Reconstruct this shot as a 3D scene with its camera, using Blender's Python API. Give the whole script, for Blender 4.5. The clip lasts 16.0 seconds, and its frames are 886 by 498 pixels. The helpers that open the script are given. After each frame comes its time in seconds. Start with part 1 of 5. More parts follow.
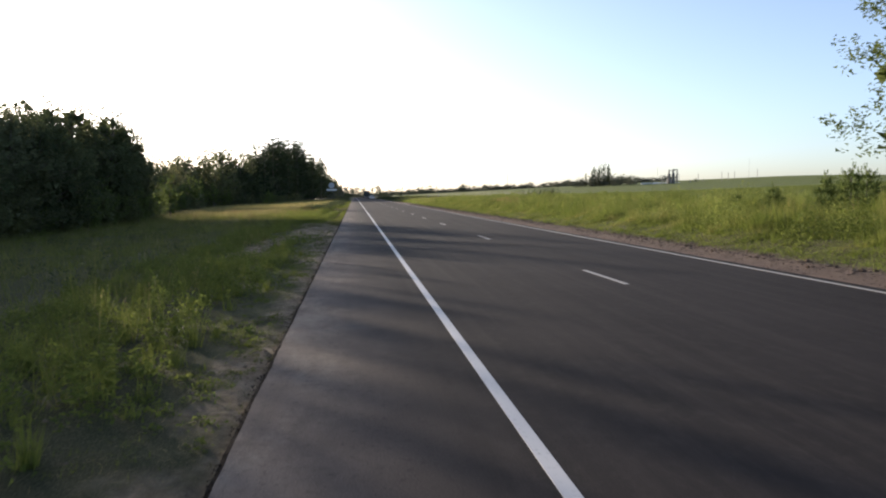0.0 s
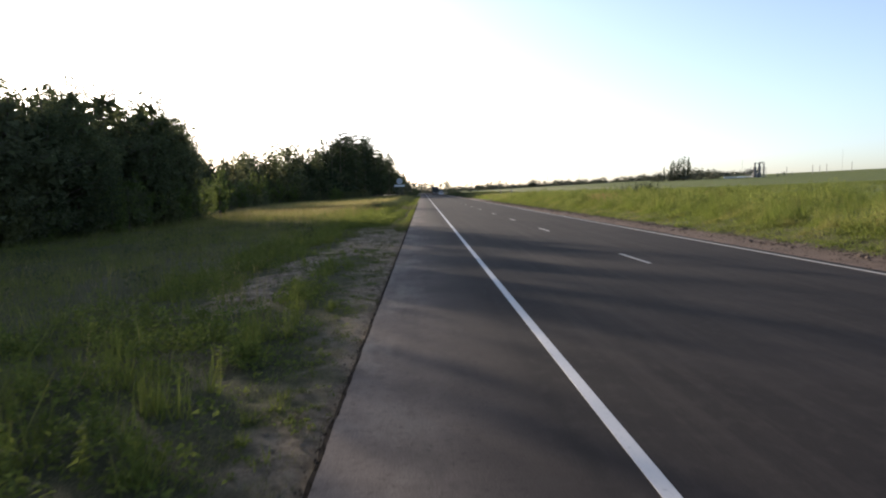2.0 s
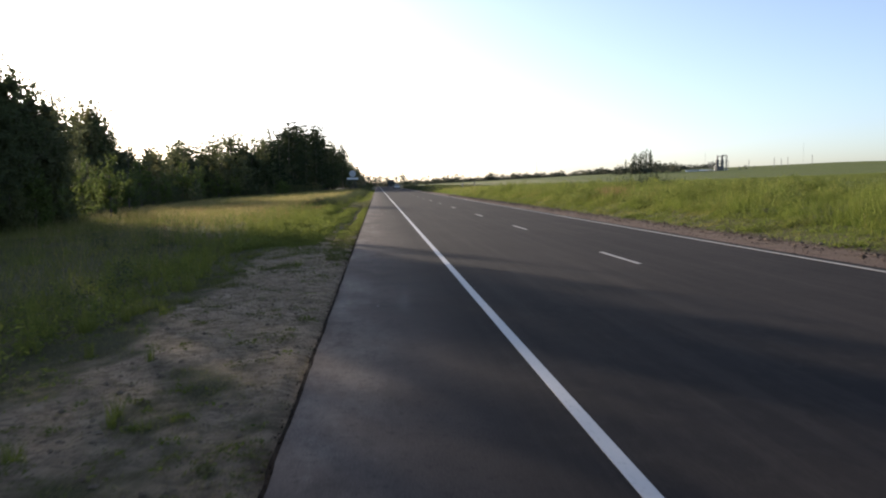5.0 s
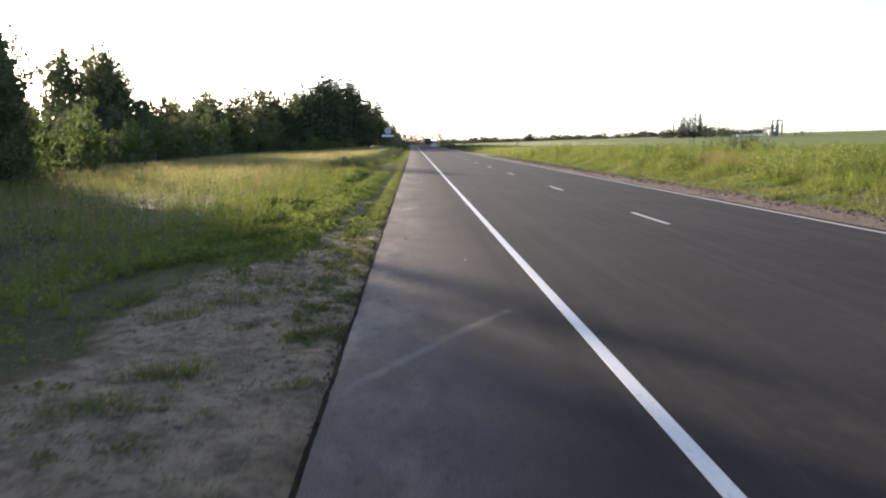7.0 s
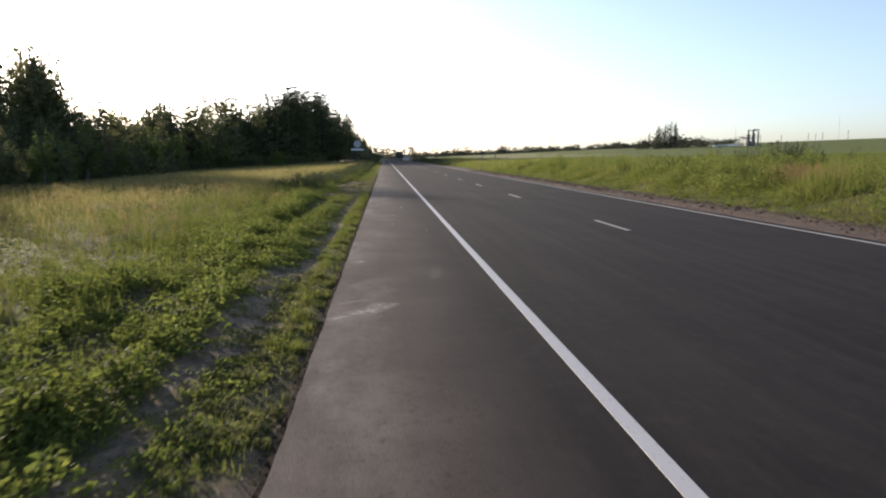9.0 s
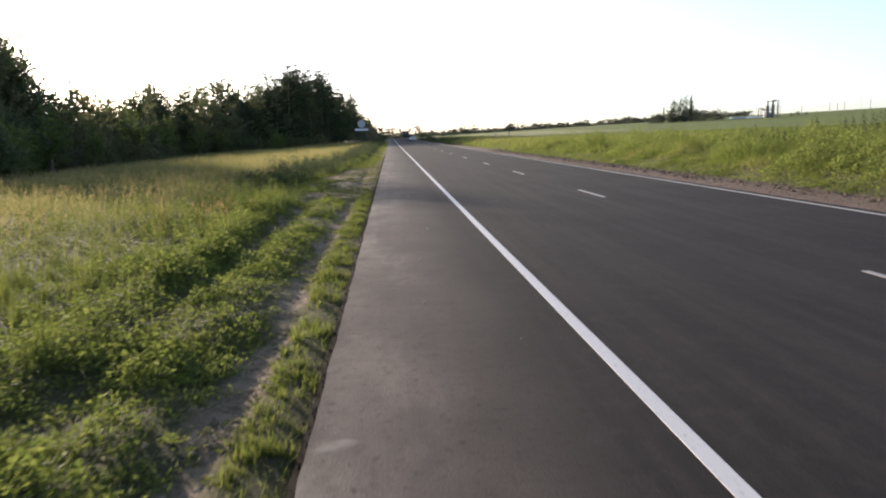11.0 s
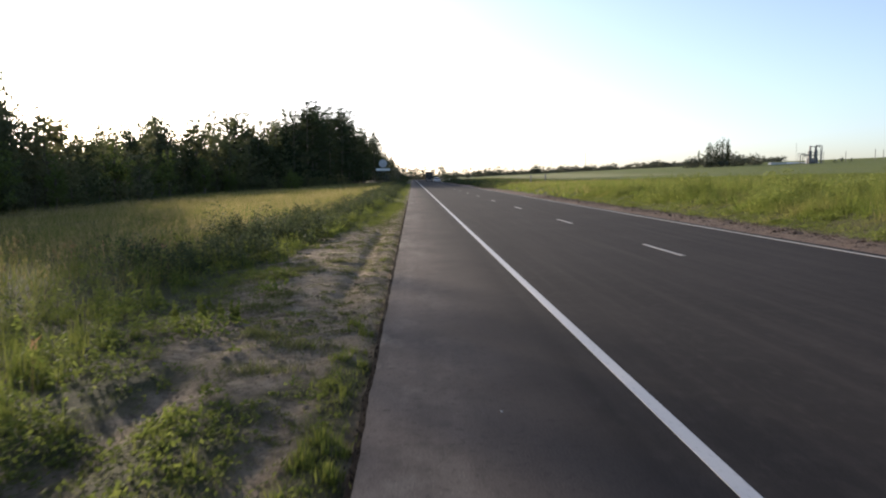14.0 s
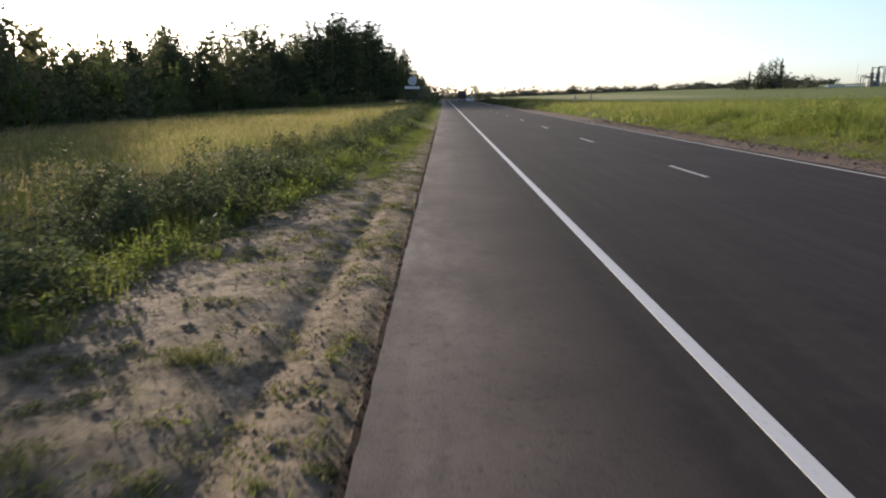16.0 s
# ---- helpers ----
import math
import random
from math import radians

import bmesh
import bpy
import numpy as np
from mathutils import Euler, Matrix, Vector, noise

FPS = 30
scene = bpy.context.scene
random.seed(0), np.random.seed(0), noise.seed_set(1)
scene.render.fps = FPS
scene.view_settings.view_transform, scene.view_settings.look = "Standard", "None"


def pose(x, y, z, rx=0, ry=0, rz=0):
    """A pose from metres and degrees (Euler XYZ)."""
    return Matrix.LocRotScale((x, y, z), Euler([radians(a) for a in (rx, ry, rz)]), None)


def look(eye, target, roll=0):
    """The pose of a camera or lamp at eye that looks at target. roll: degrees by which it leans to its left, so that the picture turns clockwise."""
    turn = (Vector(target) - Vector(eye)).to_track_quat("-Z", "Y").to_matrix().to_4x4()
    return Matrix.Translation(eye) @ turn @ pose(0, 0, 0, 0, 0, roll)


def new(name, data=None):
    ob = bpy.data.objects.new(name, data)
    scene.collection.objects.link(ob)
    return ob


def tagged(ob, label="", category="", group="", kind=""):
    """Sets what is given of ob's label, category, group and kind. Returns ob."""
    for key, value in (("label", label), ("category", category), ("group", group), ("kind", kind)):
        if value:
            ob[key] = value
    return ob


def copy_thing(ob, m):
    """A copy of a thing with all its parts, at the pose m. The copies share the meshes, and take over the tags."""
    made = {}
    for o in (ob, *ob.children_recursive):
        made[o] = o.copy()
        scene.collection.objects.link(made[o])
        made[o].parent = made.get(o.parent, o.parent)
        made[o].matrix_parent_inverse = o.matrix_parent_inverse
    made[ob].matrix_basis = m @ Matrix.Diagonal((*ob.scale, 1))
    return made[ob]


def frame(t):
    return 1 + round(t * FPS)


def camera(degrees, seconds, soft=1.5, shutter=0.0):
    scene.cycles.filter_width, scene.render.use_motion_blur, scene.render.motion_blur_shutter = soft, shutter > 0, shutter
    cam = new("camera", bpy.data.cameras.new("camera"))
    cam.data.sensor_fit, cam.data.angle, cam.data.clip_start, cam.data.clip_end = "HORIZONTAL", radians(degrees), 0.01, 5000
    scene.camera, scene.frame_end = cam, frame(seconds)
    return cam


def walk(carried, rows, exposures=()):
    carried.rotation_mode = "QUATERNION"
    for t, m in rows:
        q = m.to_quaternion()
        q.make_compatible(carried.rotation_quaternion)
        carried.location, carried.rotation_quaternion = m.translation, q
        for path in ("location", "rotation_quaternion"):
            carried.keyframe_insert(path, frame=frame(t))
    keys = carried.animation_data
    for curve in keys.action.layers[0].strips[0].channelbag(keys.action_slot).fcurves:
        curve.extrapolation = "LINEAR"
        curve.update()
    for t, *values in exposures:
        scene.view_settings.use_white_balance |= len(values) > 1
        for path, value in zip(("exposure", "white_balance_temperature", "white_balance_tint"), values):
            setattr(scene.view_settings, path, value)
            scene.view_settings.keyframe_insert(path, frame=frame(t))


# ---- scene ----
cam = camera(61.0, 16.0, soft=2.05, shutter=0.22)
# seconds, x, y, z in metres; yaw to the left, pitch up, lean to the right in degrees
PATH = [
    (0.0, -1.08, 0.00, 1.534, -6.66, -4.13, 0.30),
    (0.5, -1.09, 2.28, 1.543, -6.37, -4.69, 0.14),
    (1.0, -1.10, 4.82, 1.537, -6.34, -4.92, 0.04),
    (1.5, -1.21, 7.26, 1.543, -2.57, -5.05, 0.52),
    (2.0, -1.24, 9.80, 1.553, -1.49, -4.42, 0.54),
    (2.5, -1.27, 12.26, 1.531, -1.56, -4.10, 0.48),
    (3.0, -1.27, 14.69, 1.522, -1.21, -3.68, 0.31),
    (3.5, -1.27, 17.09, 1.499, -5.38, -3.96, -0.12),
    (3.7, -1.30, 18.11, 1.502, -5.45, -4.09, 0.14),
    (5.8, -1.27, 28.60, 1.473, -4.81, -7.25, 0.44),
    (6.0, -1.29, 29.61, 1.468, -4.86, -8.67, 0.57),
    (6.5, -1.34, 31.91, 1.481, -2.99, -9.35, -0.10),
    (7.0, -1.37, 34.47, 1.469, -2.33, -8.01, -0.77),
    (7.5, -1.42, 36.98, 1.469, -2.67, -6.00, 0.02),
    (8.0, -1.39, 39.41, 1.461, -3.62, -5.17, -0.27),
    (8.5, -1.32, 41.89, 1.443, -4.68, -5.98, 0.36),
    (8.7, -1.31, 42.86, 1.436, -4.48, -6.39, -0.26),
    (10.8, -1.40, 52.99, 1.468, -3.21, -8.82, 1.66),
    (11.0, -1.41, 53.83, 1.476, -3.82, -8.58, 1.02),
    (11.5, -1.35, 55.95, 1.489, -4.86, -7.64, 0.00),
    (12.0, -1.38, 58.45, 1.486, -4.53, -6.79, -0.54),
    (12.5, -1.44, 60.84, 1.472, -2.80, -6.16, -0.23),
    (13.0, -1.50, 63.18, 1.466, -2.40, -5.70, -0.23),
    (13.5, -1.56, 65.46, 1.457, -2.14, -5.45, 0.27),
    (14.0, -1.55, 67.80, 1.474, -2.27, -5.45, 0.14),
    (14.5, -1.54, 70.02, 1.468, -2.33, -5.80, 0.09),
    (15.0, -1.51, 72.43, 1.473, -0.79, -6.47, -0.28),
    (15.5, -1.46, 74.73, 1.445, -0.31, -8.65, -0.37),
    (16.0, -1.49, 77.30, 1.452, 0.02, -11.46, -0.51),
]
walk(cam, [(t, pose(x, y, z, 0, 0, yaw) @ pose(0, 0, 0, 90 + pitch) @ pose(0, 0, 0, 0, 0, -lean))
           for t, x, y, z, yaw, pitch, lean in PATH],
     exposures=[(t, 0.99 + e, 5980, 15) for t, e in ((0.0, 0.15), (1.0, 0.06), (2.5, 0.16), (3.5, 0.04), (5.8, 0.20), (7.0, 0.87), (8.5, 0.06), (11.0, 0.5), (12.5, 0.38), (14.5, 0.08), (16.0, 0.1))])

# ---- light ----
SUN_LEFT, SUN_UP = 33.0, 10.2
world = bpy.data.worlds.new("sky")
scene.world = world
world.use_nodes = True
nt = world.node_tree
sky = nt.nodes.new("ShaderNodeTexSky")
sky.sky_type, sky.sun_disc = "NISHITA", False
sky.sun_elevation, sky.sun_rotation = radians(SUN_UP), radians(-SUN_LEFT)
sky.air_density, sky.dust_density, sky.ozone_density = 0.75, 1.2, 1.8
nt.nodes["Background"].inputs["Strength"].default_value = 0.122
haze = nt.nodes.new("ShaderNodeHueSaturation")
haze.inputs["Saturation"].default_value = 0.80
nt.links.new(sky.outputs["Color"], haze.inputs["Color"])
nt.links.new(haze.outputs["Color"], nt.nodes["Background"].inputs["Color"])
sun_way = Vector((-math.sin(radians(SUN_LEFT)) * math.cos(radians(SUN_UP)), math.cos(radians(SUN_LEFT)) * math.cos(radians(SUN_UP)), math.sin(radians(SUN_UP))))
sun = new("sun", bpy.data.lights.new("sun", "SUN"))
sun.data.energy, sun.data.angle, sun.data.color = 4.8, radians(0.6), (1.0, 0.83, 0.60)
sun.matrix_world = look(sun_way * 100, (0, 0, 0))


# ---- materials ----
def material(name, rough=0.8):
    m = bpy.data.materials.new(name)
    m.use_nodes = True
    b = m.node_tree.nodes["Principled BSDF"]
    b.inputs["Roughness"].default_value = rough
    return m, m.node_tree, b


def noise_node(nt, scale, detail=4.0, vector=None, rough=0.6):
    n = nt.nodes.new("ShaderNodeTexNoise")
    n.inputs["Scale"].default_value, n.inputs["Detail"].default_value, n.inputs["Roughness"].default_value = scale, detail, rough
    if vector is not None:
        nt.links.new(vector, n.inputs["Vector"])
    return n.outputs["Fac"]


def ramp(nt, fac, stops):
    r = nt.nodes.new("ShaderNodeValToRGB")
    while len(r.color_ramp.elements) < len(stops):
        r.color_ramp.elements.new(0.5)
    for e, (p, c) in zip(r.color_ramp.elements, stops):
        e.position, e.color = p, (*c, 1)
    nt.links.new(fac, r.inputs["Fac"])
    return r.outputs["Color"]


def mix(nt, fac, a, b, mode="MIX"):
    n = nt.nodes.new("ShaderNodeMix")
    n.data_type, n.blend_type = "RGBA", mode
    for v, s in ((fac, n.inputs[0]), (a, n.inputs[6]), (b, n.inputs[7])):
        if isinstance(v, (int, float)):
            s.default_value = v
        elif isinstance(v, tuple):
            s.default_value = (*v, 1)
        else:
            nt.links.new(v, s)
    return n.outputs[2]


def bump(nt, b, height, strength, dist):
    n = nt.nodes.new("ShaderNodeBump")
    n.inputs["Strength"].default_value, n.inputs["Distance"].default_value = strength, dist
    nt.links.new(height, n.inputs["Height"])
    nt.links.new(n.outputs["Normal"], b.inputs["Normal"])


def place(nt, scale=(1, 1, 1)):
    c = nt.nodes.new("ShaderNodeTexCoord")
    m = nt.nodes.new("ShaderNodeMapping")
    m.inputs["Scale"].default_value = scale
    nt.links.new(c.outputs["Object"], m.inputs["Vector"])
    return m.outputs["Vector"]


def asphalt_material():
    """Worn asphalt: the shoulder dusty and brownish, the lanes darker, streaked along the road."""
    m, nt, b = material("asphalt", 0.88)
    b.inputs["Specular IOR Level"].default_value = 0.055
    p = place(nt)
    sep = nt.nodes.new("ShaderNodeSeparateXYZ")
    nt.links.new(p, sep.inputs[0])
    lane = ramp(nt, noise_node(nt, 0.35, 6, p), [(0.3, (0.0210, 0.0182, 0.0172)), (0.7, (0.033, 0.0284, 0.0266))])
    dusty = ramp(nt, noise_node(nt, 0.9, 6, p), [(0.3, (0.105, 0.085, 0.073)), (0.7, (0.185, 0.149, 0.124))])
    rng = nt.nodes.new("ShaderNodeMapRange")
    rng.inputs["From Min"].default_value, rng.inputs["From Max"].default_value = -0.3, -1.75
    nt.links.new(sep.outputs["X"], rng.inputs["Value"])
    c = mix(nt, rng.outputs["Result"], lane, dusty)
    streak = noise_node(nt, 2.0, 5, place(nt, (1.8, 0.045, 1)))
    c = mix(nt, ramp(nt, streak, [(0.45, (0, 0, 0)), (0.75, (0.45, 0.45, 0.45))]), c, (0.062, 0.052, 0.045))
    blot = noise_node(nt, 0.25, 3, place(nt, (1, 0.5, 1)))
    c = mix(nt, ramp(nt, blot, [(0.5, (0, 0, 0)), (0.7, (0.35, 0.35, 0.35))]), c, (0.022, 0.020, 0.020))
    sm = noise_node(nt, 1.1, 5, place(nt, (0.9, 0.35, 1)), 0.7)
    side = nt.nodes.new("ShaderNodeMapRange")
    side.inputs["From Min"].default_value, side.inputs["From Max"].default_value = -1.0, -1.85
    nt.links.new(sep.outputs["X"], side.inputs["Value"])
    sand = nt.nodes.new("ShaderNodeMath")
    sand.operation = "MULTIPLY"
    nt.links.new(ramp(nt, sm, [(0.49, (0, 0, 0)), (0.68, (1, 1, 1))]), sand.inputs[0])
    nt.links.new(side.outputs["Result"], sand.inputs[1])
    c = mix(nt, sand.outputs[0], c, (0.24, 0.205, 0.165))
    mott = noise_node(nt, 7, 5, place(nt, (1, 0.6, 1)))
    c = mix(nt, ramp(nt, mott, [(0.5, (0, 0, 0)), (0.75, (0.4, 0.4, 0.4))]), c, (0.055, 0.048, 0.042))
    dark = noise_node(nt, 16, 4, p)
    c = mix(nt, ramp(nt, dark, [(0.56, (0, 0, 0)), (0.72, (0.5, 0.5, 0.5))]), c, (0.022, 0.019, 0.018))
    g = noise_node(nt, 90, 3, p)
    fleck = ramp(nt, g, [(0.38, (0.45, 0.45, 0.45)), (0.72, (1.55, 1.55, 1.55))])
    c = mix(nt, 0.55, c, fleck, "MULTIPLY")
    nt.links.new(c, b.inputs["Base Color"])
    bump(nt, b, g, 0.3, 0.004)
    return m


ASPHALT = asphalt_material()


def leaf_material(name, a, b_, back=0.35, patch=0.5, dry=None, vary=False):
    """Leaves: two tones picked per leaf, light shining through; dry patches on request."""
    m, nt, b = material(name, 0.75)
    b.inputs["Specular IOR Level"].default_value = 0.08
    g = nt.nodes.new("ShaderNodeNewGeometry")
    c = ramp(nt, g.outputs["Random Per Island"], [(0.0, a), (1.0, b_)])
    n = noise_node(nt, patch, 3, place(nt))
    c = mix(nt, ramp(nt, n, [(0.35, (0, 0, 0)), (0.65, (1, 1, 1))]), c, tuple(0.5 * (u + v) * 0.8 for u, v in zip(a, b_)))
    if vary:
        info = nt.nodes.new("ShaderNodeObjectInfo")
        c = mix(nt, 1.0, c, ramp(nt, info.outputs["Random"], [(0.0, (0.72, 0.76, 0.74)), (0.5, (1.0, 1.0, 1.0)), (1.0, (1.42, 1.28, 1.15))]), "MULTIPLY")
    if dry:
        c = mix(nt, ramp(nt, noise_node(nt, 0.45, 5, place(nt), 0.65), [(0.50, (0, 0, 0)), (0.68, (0.6, 0.6, 0.6))]), c, dry)
    nt.links.new(c, b.inputs["Base Color"])
    t = nt.nodes.new("ShaderNodeBsdfTranslucent")
    nt.links.new(c, t.inputs["Color"])
    s = nt.nodes.new("ShaderNodeMixShader")
    s.inputs[0].default_value = back
    nt.links.new(b.outputs[0], s.inputs[1])
    nt.links.new(t.outputs[0], s.inputs[2])
    nt.links.new(s.outputs[0], nt.nodes["Material Output"].inputs["Surface"])
    return m


LEAF = leaf_material("leaf_green", (0.085, 0.105, 0.045), (0.15, 0.165, 0.075), 0.42, vary=True)
LEAF_OLIVE = leaf_material("leaf_olive", (0.10, 0.115, 0.055), (0.18, 0.185, 0.095), 0.42, vary=True)
LEAF_PALE = leaf_material("leaf_pale", (0.085, 0.125, 0.034), (0.17, 0.198, 0.058), 0.45)
LEAF_DARK = leaf_material("leaf_dark", (0.06, 0.078, 0.036), (0.105, 0.118, 0.055), 0.38, vary=True)
SEDGE = leaf_material("tuft_olive", (0.081, 0.098, 0.030), (0.196, 0.190, 0.069), 0.4, 0.8)
# horizon trees: distance haze mixed into the leaf colour, greyer and paler
LEAF_FAR_HAZED = leaf_material("leaf_far_hazed", (0.11, 0.13, 0.10), (0.165, 0.17, 0.12), 0.4, vary=True)
PINE = leaf_material("needle_dark", (0.03, 0.045, 0.02), (0.055, 0.07, 0.03), 0.2, vary=True)
GRASS = leaf_material("grass_green", (0.084, 0.118, 0.022), (0.246, 0.252, 0.058), 0.5, 0.9)
MEADOW = leaf_material("grass_meadow", (0.078, 0.108, 0.022), (0.225, 0.23, 0.058), 0.5, 0.5, (0.31, 0.255, 0.11))
WEED = leaf_material("weed_green", (0.066, 0.098, 0.020), (0.215, 0.236, 0.054), 0.5, 0.8)
HERB = leaf_material("herb_pale", (0.12, 0.165, 0.035), (0.27, 0.28, 0.075), 0.5, 0.7)
STRAW = leaf_material("grass_straw", (0.22, 0.19, 0.075), (0.40, 0.325, 0.15), 0.5, 0.4)
bark_m, bark_nt, bark_b = material("bark", 0.9)
bark_nt.links.new(ramp(bark_nt, noise_node(bark_nt, 9, 5, place(bark_nt, (1, 1, 0.2))), [(0.3, (0.05, 0.04, 0.03)), (0.7, (0.16, 0.13, 0.10))]), bark_b.inputs["Base Color"])
BARK = bark_m


def paint_material(name, colour, worn=(0.3, 0.29, 0.28), rough=0.6, scale=30, gloss=0.3):
    m, nt, b = material(name, rough)
    b.inputs["Specular IOR Level"].default_value = gloss
    c = ramp(nt, noise_node(nt, scale, 5, place(nt)), [(0.28, worn), (0.42, colour)])
    nt.links.new(c, b.inputs["Base Color"])
    return m


LINE = paint_material("road_paint", (0.48, 0.465, 0.445), (0.25, 0.24, 0.23))
LINE_WORN = paint_material("road_paint_worn", (0.24, 0.225, 0.21), (0.11, 0.10, 0.09))


def ground_material():
    """Soil, sand, gravel, turf and crop, mixed by the mesh's own masks."""
    m, nt, b = material("ground_soil", 0.95)
    b.inputs["Specular IOR Level"].default_value = 0.08
    p = place(nt)

    def mask(name):
        at = nt.nodes.new("ShaderNodeAttribute")
        at.attribute_name = name
        return at.outputs["Fac"]

    turf = ramp(nt, noise_node(nt, 1.3, 6, p), [(0.3, (0.040, 0.046, 0.020)), (0.55, (0.078, 0.081, 0.034)), (0.75, (0.144, 0.129, 0.069))])
    turf = mix(nt, 0.55, turf, ramp(nt, noise_node(nt, 55, 6, place(nt, (1.6, 0.8, 1)), 0.75), [(0.36, (0.018, 0.018, 0.010)), (0.52, (0.104, 0.099, 0.046)), (0.68, (0.325, 0.280, 0.158))]))
    sand = ramp(nt, noise_node(nt, 2.2, 8, p), [(0.3, (0.290, 0.220, 0.153)), (0.5, (0.430, 0.335, 0.237)), (0.7, (0.560, 0.450, 0.330))])
    fine = noise_node(nt, 45, 5, p)
    sand = mix(nt, 0.5, sand, ramp(nt, fine, [(0.35, (0.149, 0.108, 0.068)), (0.7, (0.482, 0.374, 0.254))]))
    moss = noise_node(nt, 2.1, 8, p, 0.75)
    sand = mix(nt, ramp(nt, moss, [(0.42, (0, 0, 0)), (0.66, (0.7, 0.7, 0.7))]), sand, (0.167, 0.132, 0.079))
    # shade of shallow hollows, painted into the sand colour as dark blotches
    dent_shade = noise_node(nt, 7.5, 4, place(nt, (0.7, 1.3, 1)), 0.55)
    sand = mix(nt, ramp(nt, dent_shade, [(0.52, (0, 0, 0)), (0.66, (0.6, 0.6, 0.6))]), sand, (0.115, 0.088, 0.060))
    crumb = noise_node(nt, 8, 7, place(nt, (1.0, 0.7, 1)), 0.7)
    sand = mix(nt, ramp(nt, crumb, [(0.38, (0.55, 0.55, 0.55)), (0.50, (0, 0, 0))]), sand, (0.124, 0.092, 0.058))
    sand = mix(nt, ramp(nt, crumb, [(0.54, (0, 0, 0)), (0.68, (0.6, 0.6, 0.6))]), sand, (0.439, 0.352, 0.228))
    gravel = ramp(nt, noise_node(nt, 1.6, 7, p), [(0.3, (0.105, 0.066, 0.043)), (0.7, (0.23, 0.152, 0.106))])
    gravel = mix(nt, 0.5, gravel, ramp(nt, fine, [(0.3, (0.07, 0.05, 0.04)), (0.75, (0.34, 0.28, 0.23))]))
    crop = ramp(nt, noise_node(nt, 0.9, 6, p), [(0.3, (0.09, 0.12, 0.03)), (0.7, (0.165, 0.18, 0.052))])
    crop = mix(nt, ramp(nt, noise_node(nt, 0.03, 4, p), [(0.4, (0, 0, 0)), (0.65, (0.6, 0.6, 0.6))]), crop, (0.12, 0.135, 0.045))
    pale = (0.36, 0.33, 0.17)
    c = mix(nt, mask("crop"), turf, crop)
    c = mix(nt, mask("pale"), c, pale)
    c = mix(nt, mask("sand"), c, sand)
    c = mix(nt, mask("gravel"), c, gravel)
    nt.links.new(c, b.inputs["Base Color"])
    bump(nt, b, mix(nt, 0.5, noise_node(nt, 8, 6, place(nt, (0.7, 1.3, 1)), 0.65), noise_node(nt, 26, 8, p, 0.75)), 1.0, 0.14)
    return m


GROUND = ground_material()


# ---- mesh helpers ----
def mesh_np(name, verts, faces, mat, smooth=False):
    """A mesh from arrays: verts (n, 3), faces (m, 3) or (m, 4)."""
    me = bpy.data.meshes.new(name)
    verts, faces = np.asarray(verts, np.float32), np.asarray(faces, np.int32)
    k = faces.shape[1]
    me.vertices.add(len(verts))
    me.vertices.foreach_set("co", verts.ravel())
    me.loops.add(faces.size)
    me.loops.foreach_set("vertex_index", faces.ravel())
    me.polygons.add(len(faces))
    me.polygons.foreach_set("loop_start", np.arange(0, faces.size, k, dtype=np.int32))
    me.polygons.foreach_set("use_smooth", np.full(len(faces), smooth))
    me.update(calc_edges=True)
    me.materials.append(mat)
    return me


def part(name, bm, mat, parent, label=""):
    """A bmesh, or a finished mesh, as one object under a thing."""
    if isinstance(bm, bpy.types.Mesh):
        me = bm
    else:
        me = bpy.data.meshes.new(name)
        bm.to_mesh(me)
        bm.free()
        me.materials.append(mat)
    ob = new(name, me)
    ob.parent = parent
    return tagged(ob, label)


def wave(x, y, s, seed=0.0):
    """Smooth uneven field of about -1 to 1, of wave length s."""
    a, b, c = x / s + seed, y / s - seed * 1.7, seed * 3.1
    return (np.sin(2.1 * a + 1.3 * np.sin(1.7 * b + c)) + np.sin(1.9 * b + 1.1 * np.sin(2.3 * a - c)) + 0.6 * np.sin(4.3 * a - 3.1 * b + c) + 0.5 * np.sin(5.3 * b + 2.9 * a)) / 3.1


def step(x, a, b):
    t = np.clip((x - a) / (b - a), 0, 1)
    return t * t * (3 - 2 * t)


EDGE, RIGHT = -1.85, 6.97      # left edge of the asphalt, right edge line
GRAVEL = 9.5                   # outer edge of the gravel shoulder


